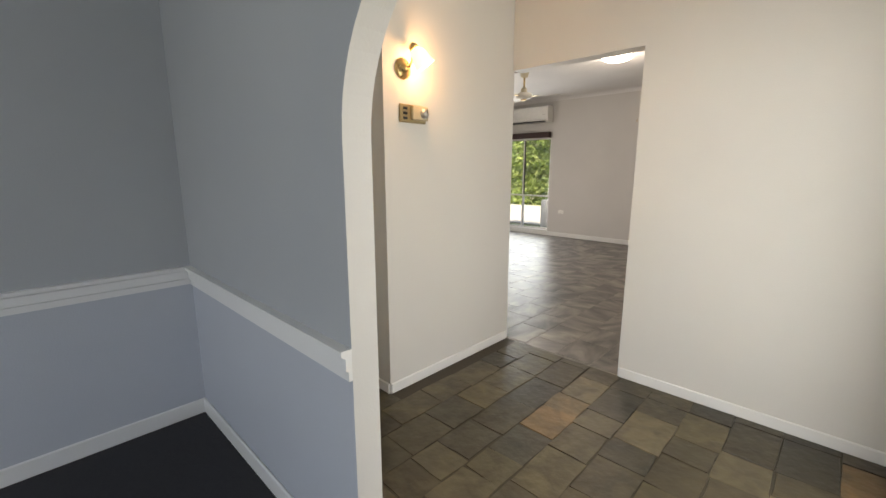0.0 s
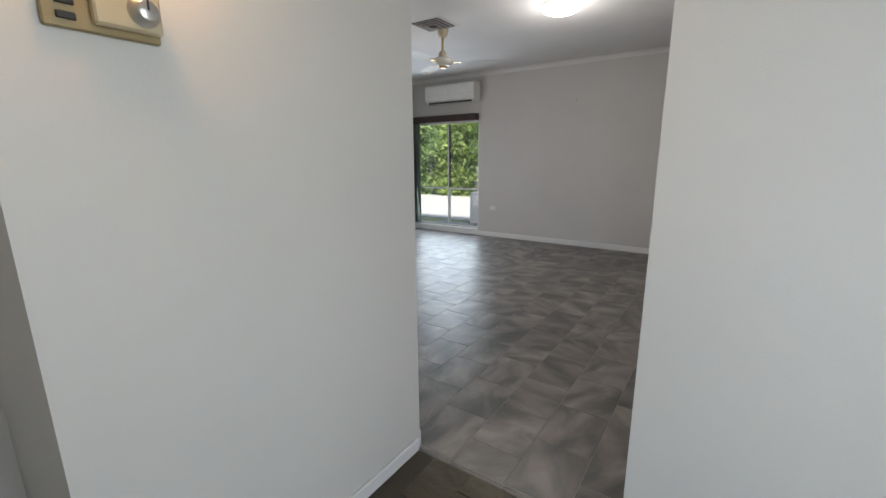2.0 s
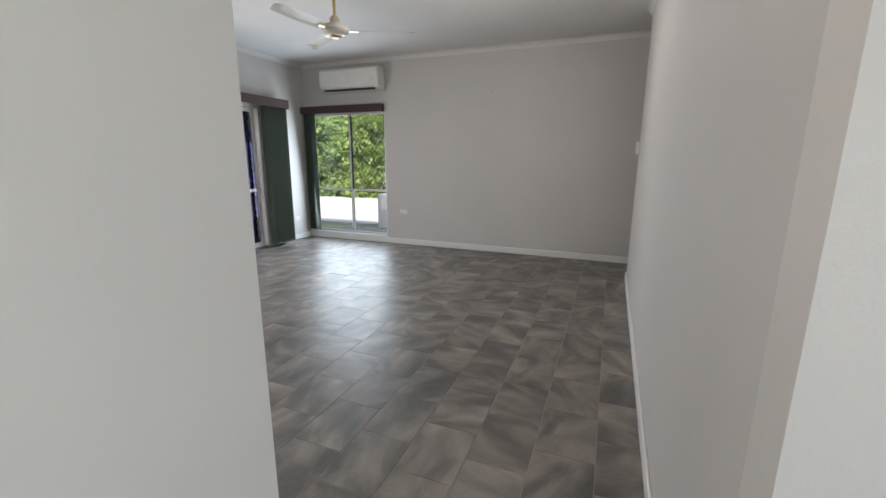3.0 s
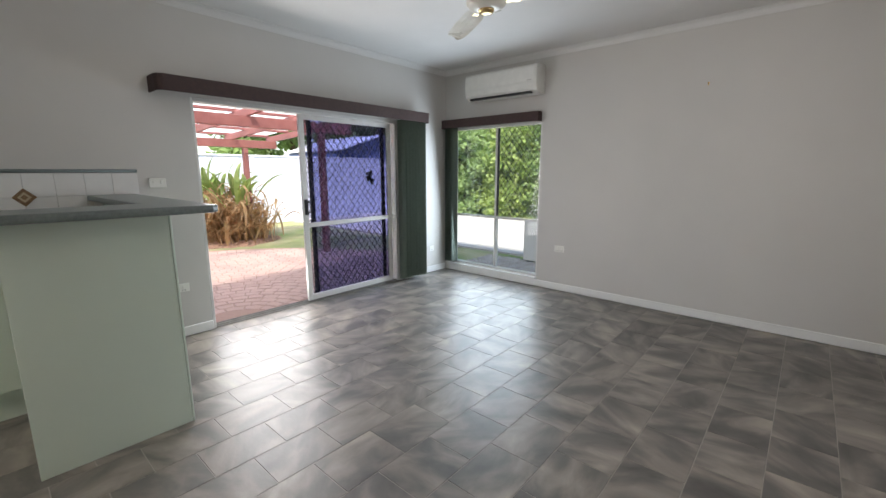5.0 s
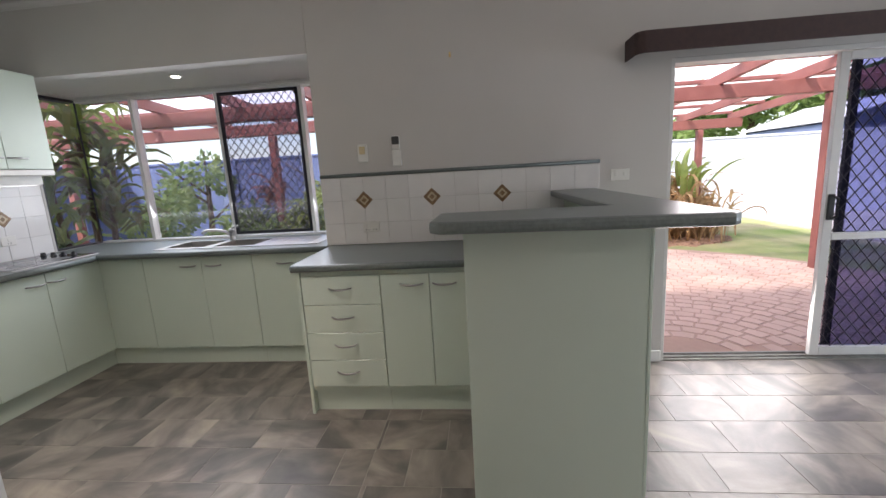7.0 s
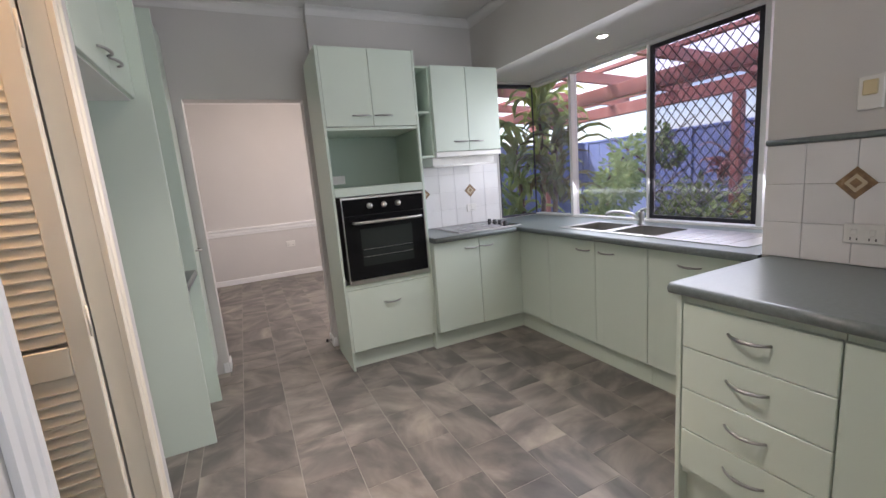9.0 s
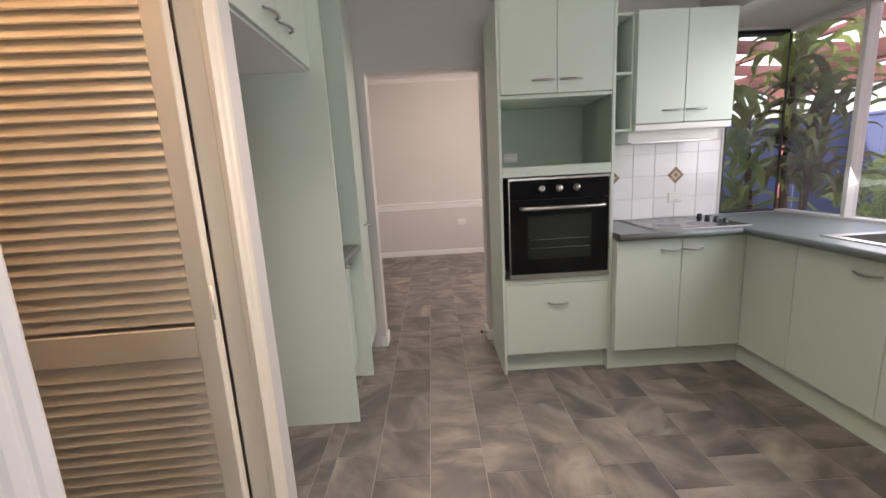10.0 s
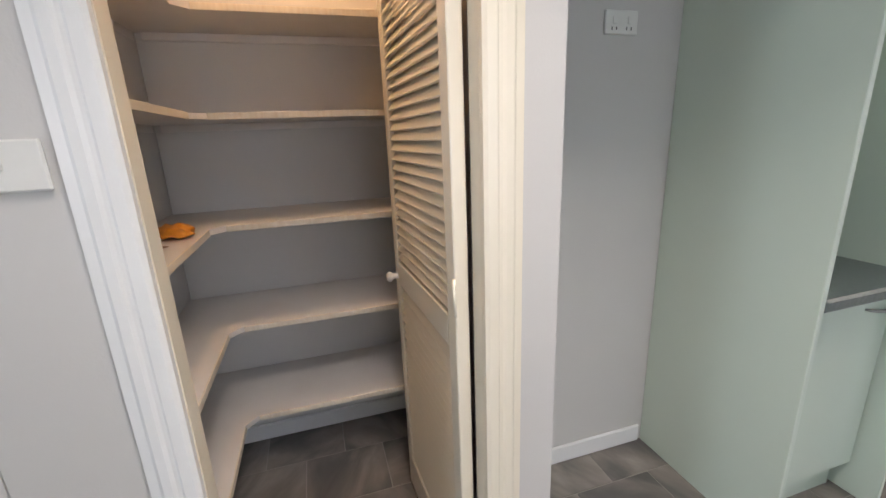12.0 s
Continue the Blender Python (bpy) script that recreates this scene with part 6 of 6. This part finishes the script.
# plants outside the kitchen window
dr1 = thing("cordyline", (-6.2, -0.8, -0.12), "tall cordyline with long drooping dark leaves by the window", "plant")
for k, (dx, dy, h) in enumerate(((0, 0, 2.3), (-0.05, 0.22, 1.85), (0.2, -0.25, 1.6))):
    part("stem", tube([(-6.2 + dx * 0.5, -0.8 + dy * 0.5, -0.14), (-6.2 + dx * 0.8, -0.8 + dy * 0.8, h * 0.5), (-6.2 + dx, -0.8 + dy, h)], [0.035, 0.03, 0.022]), M_BARK, dr1, smooth=True)
    leaves("leaves", (-6.2 + dx, -0.8 + dy, h - 0.95), 58, 0.68, 0.095, 0.05, 1.75, (M_LEAF_BRIGHT, M_LEAF_DARK, M_LEAF)[k], 30 + k, 0.95, dr1, 1.0)
for k, (x, y, s, mt, lab) in enumerate(((-8.3, -0.9, 1.25, M_LEAF, "light green shrub against the blue fence"), (-8.6, -2.0, 1.0, M_LEAF, "bushy green shrub against the blue fence"),
                                        (-8.9, 2.3, 0.8, M_LEAF, "dark green shrub by the pergola post"), (-8.9, 0.75, 1.15, M_LEAF_BRIGHT, "loose yellow-green shrub against the blue fence"))):
    tree("garden_shrub", (x, y, -0.12), 1.9 * s, (0.6 * s, 0.75 * s, 0.75 * s), 2200, 0.11, mt, 90 + k, lab, "shrub")
for k, (x, y, mt, n, L) in enumerate(((-8.4, 0.15, M_LEAF_PINK, 30, 0.42), (-7.7, 1.05, M_LEAF_BRIGHT, 110, 0.62), (-7.9, 2.15, M_LEAF_BRIGHT, 60, 0.7), (-7.9, -0.35, M_LEAF, 40, 0.5), (-7.2, 0.6, M_LEAF, 50, 0.5), (-8.2, -0.2, M_LEAF, 50, 0.6))):
    bp_ = thing("bromeliad", (x, y, -0.12), ("pink-red bromeliad with strap leaves in the garden bed", "yellow-green broad-leaved garden plant", "yellow-green broad-leaved garden plant", "green strap-leaved plant in the garden bed", "low green strap-leaved garden plant", "green strap-leaved garden plant")[k], "plant")
    part("stem", tube([(x, y, -0.14), (x, y, 0.18), (x, y, 1.0 if mt is M_LEAF_PINK else 0.4)], [0.03, 0.025, 0.015]), M_BARK, bp_, smooth=True)
    leaves("leaves", (x, y, 0.5 if mt is M_LEAF_BRIGHT else 0.3 if mt is not M_LEAF_PINK else 0.95), n, L, 0.085, 0.05, 1.5, mt, 110 + k, 1.1, bp_, 0.35)
# outdoor condenser
oc = thing("outdoor_condenser", (-4.05, 9.45, -0.075), "white air conditioner condenser on the ground outside", "air conditioner")
part("casing", box(-4.45, -3.65, 9.30, 9.62, -0.08, 0.58, 0.012, seg=2), M_WHITE_PLASTIC, oc)
part("fan_grille", lathe([(0.17, 0), (0.17, 0.012), (0.15, 0.014), (0.03, 0.02)], (-4.02, 9.2995, 0.22), "-Y", 32), M_BLACK, oc, "dark round fan grille", smooth=True)
for k in range(4):
    part("grille_ring", lathe([(0.04 + 0.03 * k, 0.016), (0.044 + 0.03 * k, 0.022), (0.048 + 0.03 * k, 0.016)], (-4.02, 9.2995, 0.22), "-Y", 28), M_WHITE_PLASTIC, oc)
for x in (-4.35, -3.75):
    part("foot", box(x - 0.04, x + 0.04, 9.31, 9.61, -0.12, -0.081), M_BLACK, oc)


# ---------- pieces of floors and walls ----------
def slate_stone():
    m = bpy.data.materials.new("riven_slate")
    m.use_nodes = True
    nt = m.node_tree
    b = nt.nodes["Principled BSDF"]
    info, geo = nt.nodes.new("ShaderNodeObjectInfo"), nt.nodes.new("ShaderNodeNewGeometry")
    ramp = nt.nodes.new("ShaderNodeValToRGB")
    e = ramp.color_ramp.elements
    cols = ((0.0, (0.040, 0.035, 0.023)), (0.22, (0.074, 0.057, 0.030)), (0.42, (0.048, 0.044, 0.030)), (0.6, (0.115, 0.090, 0.046)), (0.8, (0.066, 0.054, 0.031)), (0.93, (0.135, 0.108, 0.062)), (1.0, (0.190, 0.118, 0.052)))
    e[0].position, e[0].color = cols[0][0], (*cols[0][1], 1)
    e[1].position, e[1].color = cols[-1][0], (*cols[-1][1], 1)
    for p, c in cols[1:-1]:
        e.new(p).color = (*c, 1)
    nt.links.new(info.outputs["Random"], ramp.inputs[0])
    n1, n2 = nt.nodes.new("ShaderNodeTexNoise"), nt.nodes.new("ShaderNodeTexNoise")
    n1.inputs["Scale"].default_value, n1.inputs["Detail"].default_value, n1.inputs["Distortion"].default_value = 7, 8, 0.8
    n2.inputs["Scale"].default_value, n2.inputs["Detail"].default_value = 22, 7
    for n in (n1, n2):
        nt.links.new(geo.outputs["Position"], n.inputs["Vector"])
    mr = nt.nodes.new("ShaderNodeMapRange")
    mr.inputs["From Min"].default_value, mr.inputs["From Max"].default_value = 0.3, 0.7
    mr.inputs["To Min"].default_value, mr.inputs["To Max"].default_value = 0.62, 1.38
    nt.links.new(n1.outputs["Fac"], mr.inputs[0])
    hsv = nt.nodes.new("ShaderNodeHueSaturation")
    nt.links.new(mr.outputs[0], hsv.inputs["Value"])
    nt.links.new(ramp.outputs[0], hsv.inputs["Color"])
    nt.links.new(hsv.outputs[0], b.inputs["Base Color"])
    rr = nt.nodes.new("ShaderNodeMapRange")
    rr.inputs["To Min"].default_value, rr.inputs["To Max"].default_value = 0.22, 0.52
    nt.links.new(n2.outputs["Fac"], rr.inputs[0])
    nt.links.new(rr.outputs[0], b.inputs["Roughness"])
    bp = nt.nodes.new("ShaderNodeBump")
    bp.inputs["Strength"].default_value, bp.inputs["Distance"].default_value = 0.7, 0.006
    nt.links.new(n2.outputs["Fac"], bp.inputs["Height"])
    nt.links.new(bp.outputs[0], b.inputs["Normal"])
    return m


M_RIVEN = slate_stone()


def child_piece(name, me, parent, m=None):
    ob = new(name, me)
    ob.parent = parent
    if m is not None:
        ob.matrix_local = m
    return ob


def slate_floor():
    rnd = random.Random(11)
    parent = bpy.data.objects["floor_entry"]
    x0, x1, y0, y1 = -1.49, 1.275, 0.962, 2.848
    x, col = x0, 0
    while x < x1 - 0.02:
        nxt = min(x1, 0.015 + 0.2055 * (math.floor((x - 0.015) / 0.2055 + 0.2) + 1) + rnd.uniform(-0.01, 0.01))
        w = x1 - x if x1 - nxt < 0.08 else nxt - x
        y = y0 - 0.14 * (col % 2) - rnd.uniform(0, 0.09)
        col += 1
        while y < y1 - 0.02:
            h = rnd.choice((0.18, 0.235, 0.255, 0.275, 0.30, 0.32))
            ya, yb = max(y, y0), min(y + h, y1)
            y += h
            if yb - ya < 0.04 or (x + w / 2 < -0.9 and ya > 1.69):
                continue
            if x + w / 2 < -0.9:
                yb = min(yb, 1.688)
            g = 0.0022
            j = lambda: rnd.uniform(-0.006, 0.006)
            c = [(x + g + j(), ya + g + j()), (x + w - g + j(), ya + g + j()), (x + w - g + j(), yb - g + j()), (x + g + j(), yb - g + j())]
            ring = []
            for (ax, ay), (bx, by) in zip(c, c[1:] + c[:1]):
                ring += [(ax + (bx - ax) * u + rnd.uniform(-0.003, 0.003), ay + (by - ay) * u + rnd.uniform(-0.003, 0.003)) for u in (0.0, 0.34, 0.67)]
            mx_, my_, top = sum(p[0] for p in ring) / 12, sum(p[1] for p in ring) / 12, 0.0045 + rnd.uniform(-0.0012, 0.0015)
            tilt = (rnd.uniform(-0.006, 0.006), rnd.uniform(-0.006, 0.006))
            v = [(px, py, 0.0004) for px, py in ring] + [(px + (mx_ - px) * 0.014, py + (my_ - py) * 0.014, top + tilt[0] * (px - mx_) + tilt[1] * (py - my_)) for px, py in ring]
            f = [(i, (i + 1) % 12, 12 + (i + 1) % 12, 12 + i) for i in range(12)] + [tuple(range(12, 24))]
            me = bpy.data.meshes.new("slate_tile")
            me.from_pydata(v, [], f)
            me.materials.append(M_RIVEN)
            child_piece("slate_tile", me, parent)
        x += w


def vinyl_floor():
    parent = bpy.data.objects["floor"]
    rooms = [(-4.81, XE, 2.87, 7.75), (-0.897, XE, 2.852, 2.87), (XE, 1.4, 7.0, 7.75), (-4.9, -2.42, 0.0, 2.87), (-2.42, -1.9, -0.08, 1.715), (-2.42, -1.3, 1.80, 2.76), (-3.335, -2.53, -0.22, 0.0), (-4.9, -1.7, -3.47, -0.22)]
    L, g, top, low = 0.3413, 0.0017, 0.0, -0.0015
    shared = {}
    verts, faces = [], []
    tiles = []
    edges = [-0.47 + 0.262 * k for k in range(8, -5, -1)]
    edges += [-1.518 - 0.2755 * k for k in range(1, 5)]
    edges += [-2.62 - 0.2495 * k for k in range(1, 13)]
    for c, (ax1, ax0) in enumerate(zip(edges, edges[1:])):
        for r in range(-26, 8):
            ay = 5.448 + (0.0 if c % 2 == 0 else 0.5 * L) + r * L
            for rx0, rx1, ry0, ry1 in rooms:
                px0, px1, py0, py1 = max(ax0, rx0), min(ax1, rx1), max(ay, ry0), min(ay + L, ry1)
                if px1 - px0 > 0.012 and py1 - py0 > 0.012:
                    tiles.append((px0, px1, py0, py1))
    near = sorted(tiles, key=lambda t: 0 if -4.15 < t[0] < -0.3 and 0.4 < t[2] < 6.2 else 1)
    for n, (px0, px1, py0, py1) in enumerate(near):
        w, l = px1 - px0 - 2 * g, py1 - py0 - 2 * g
        e = 0.0008
        loc = [(-w / 2, -l / 2, low), (w / 2, -l / 2, low), (w / 2, l / 2, low), (-w / 2, l / 2, low), (-w / 2 + e, -l / 2 + e, top), (w / 2 - e, -l / 2 + e, top), (w / 2 - e, l / 2 - e, top), (-w / 2 + e, l / 2 - e, top)]
        fs = [(0, 1, 5, 4), (1, 2, 6, 5), (2, 3, 7, 6), (3, 0, 4, 7), (4, 5, 6, 7)]
        cx, cy = (px0 + px1) / 2, (py0 + py1) / 2
        if n < 300:
            key = (round(w, 3), round(l, 3))
            if key not in shared:
                me = bpy.data.meshes.new("vinyl_tile")
                me.from_pydata(loc, [], fs)
                me.materials.append(M_VINYL)
                shared[key] = me
            child_piece("vinyl_tile", shared[key], parent, Matrix.Translation((cx, cy, 0)))
        else:
            b = len(verts)
            verts += [(x + cx, y + cy, z) for x, y, z in loc]
            faces += [tuple(b + i for i in f) for f in fs]
    me = bpy.data.meshes.new("vinyl_tiles")
    me.from_pydata(verts, [], faces)
    me.materials.append(M_VINYL)
    ob = child_piece("vinyl_tiles", me, parent)
    tagged(ob, kind="stuff")


def tile_mesh(w, h, t=0.008):
    bm = box(-w / 2, w / 2, 0, t, -h / 2, h / 2, 0.0012)
    me = bpy.data.meshes.new("tile")
    bm.to_mesh(me)
    bm.free()
    me.materials.append(M_TILE)
    return me


def wall_tiles():
    west, south = bpy.data.objects["wall_west"], bpy.data.objects["wall_splashback"]
    S, g = 0.155, 0.0018
    rows = ((0.901, 1.048), (1.048, 1.203), (1.203, 1.358))
    cache = {}

    def put(parent, a0, a1, z0, z1, m):
        key = (round(a1 - a0, 3), round(z1 - z0, 3))
        if key not in cache:
            cache[key] = tile_mesh(a1 - a0 - g, z1 - z0 - g)
        child_piece("tile", cache[key], parent, m)
    y = 2.345
    while y < 4.2:
        a0, a1 = max(y, 2.362), min(y + S, 4.205)
        for z0, z1 in rows:
            put(west, a0, a1, z0, z1, Matrix.Translation((XW + 0.0008, (a0 + a1) / 2, (z0 + z1) / 2)) @ pose(0, 0, 0, 0, 0, -90))
        y += S
    x = -4.70 - 2 * S
    while x < -4.05:
        a0, a1 = max(x, -5.018), min(x + S, -4.045)
        for z0, z1 in (*rows, (1.358, 1.43)):
            put(south, a0, a1, z0, z1, Matrix.Translation(((a0 + a1) / 2, 0.0008, (z0 + z1) / 2)))
        x += S
    part("tile_capping", rod((XW + 0.006, 2.362, 1.372), (XW + 0.006, 4.205, 1.372), 0.012, sides=10), M_TOP, west, "grey-green rounded tile capping", smooth=True)
    accent = mat("brown_marble_accent", (0.30, 0.19, 0.10), 0.25, colour2=(0.17, 0.10, 0.055), scale=40, detail=6)
    accent2 = mat("tan_accent", (0.52, 0.42, 0.28), 0.3, scale=40)
    for parent, spots in ((west, [(y, "w") for y in (2.655, 3.12, 3.585)]), (south, [(-4.70, "s"), (-4.235, "s")])):
        for a, kind in spots:
            for size, t0, t1, mt in ((0.042, 0.0, 0.010, accent), (0.024, 0.010, 0.0108, accent2), (0.013, 0.0108, 0.0114, accent)):
                bm = box(-size, size, t0, t1, -size, size, 0.0)
                bmesh.ops.transform(bm, matrix=pose(0, 0, 0, 0, 45, 0), verts=bm.verts)
                place = Matrix.Translation((XW + 0.0009, a, 1.203)) @ pose(0, 0, 0, 0, 0, -90) if kind == "w" else Matrix.Translation((a, 0.0009, 1.203))
                bmesh.ops.transform(bm, matrix=place, verts=bm.verts)
                part("accent_tile", bm, mt, parent)


slate_floor()
wall_tiles()
vinyl_floor()
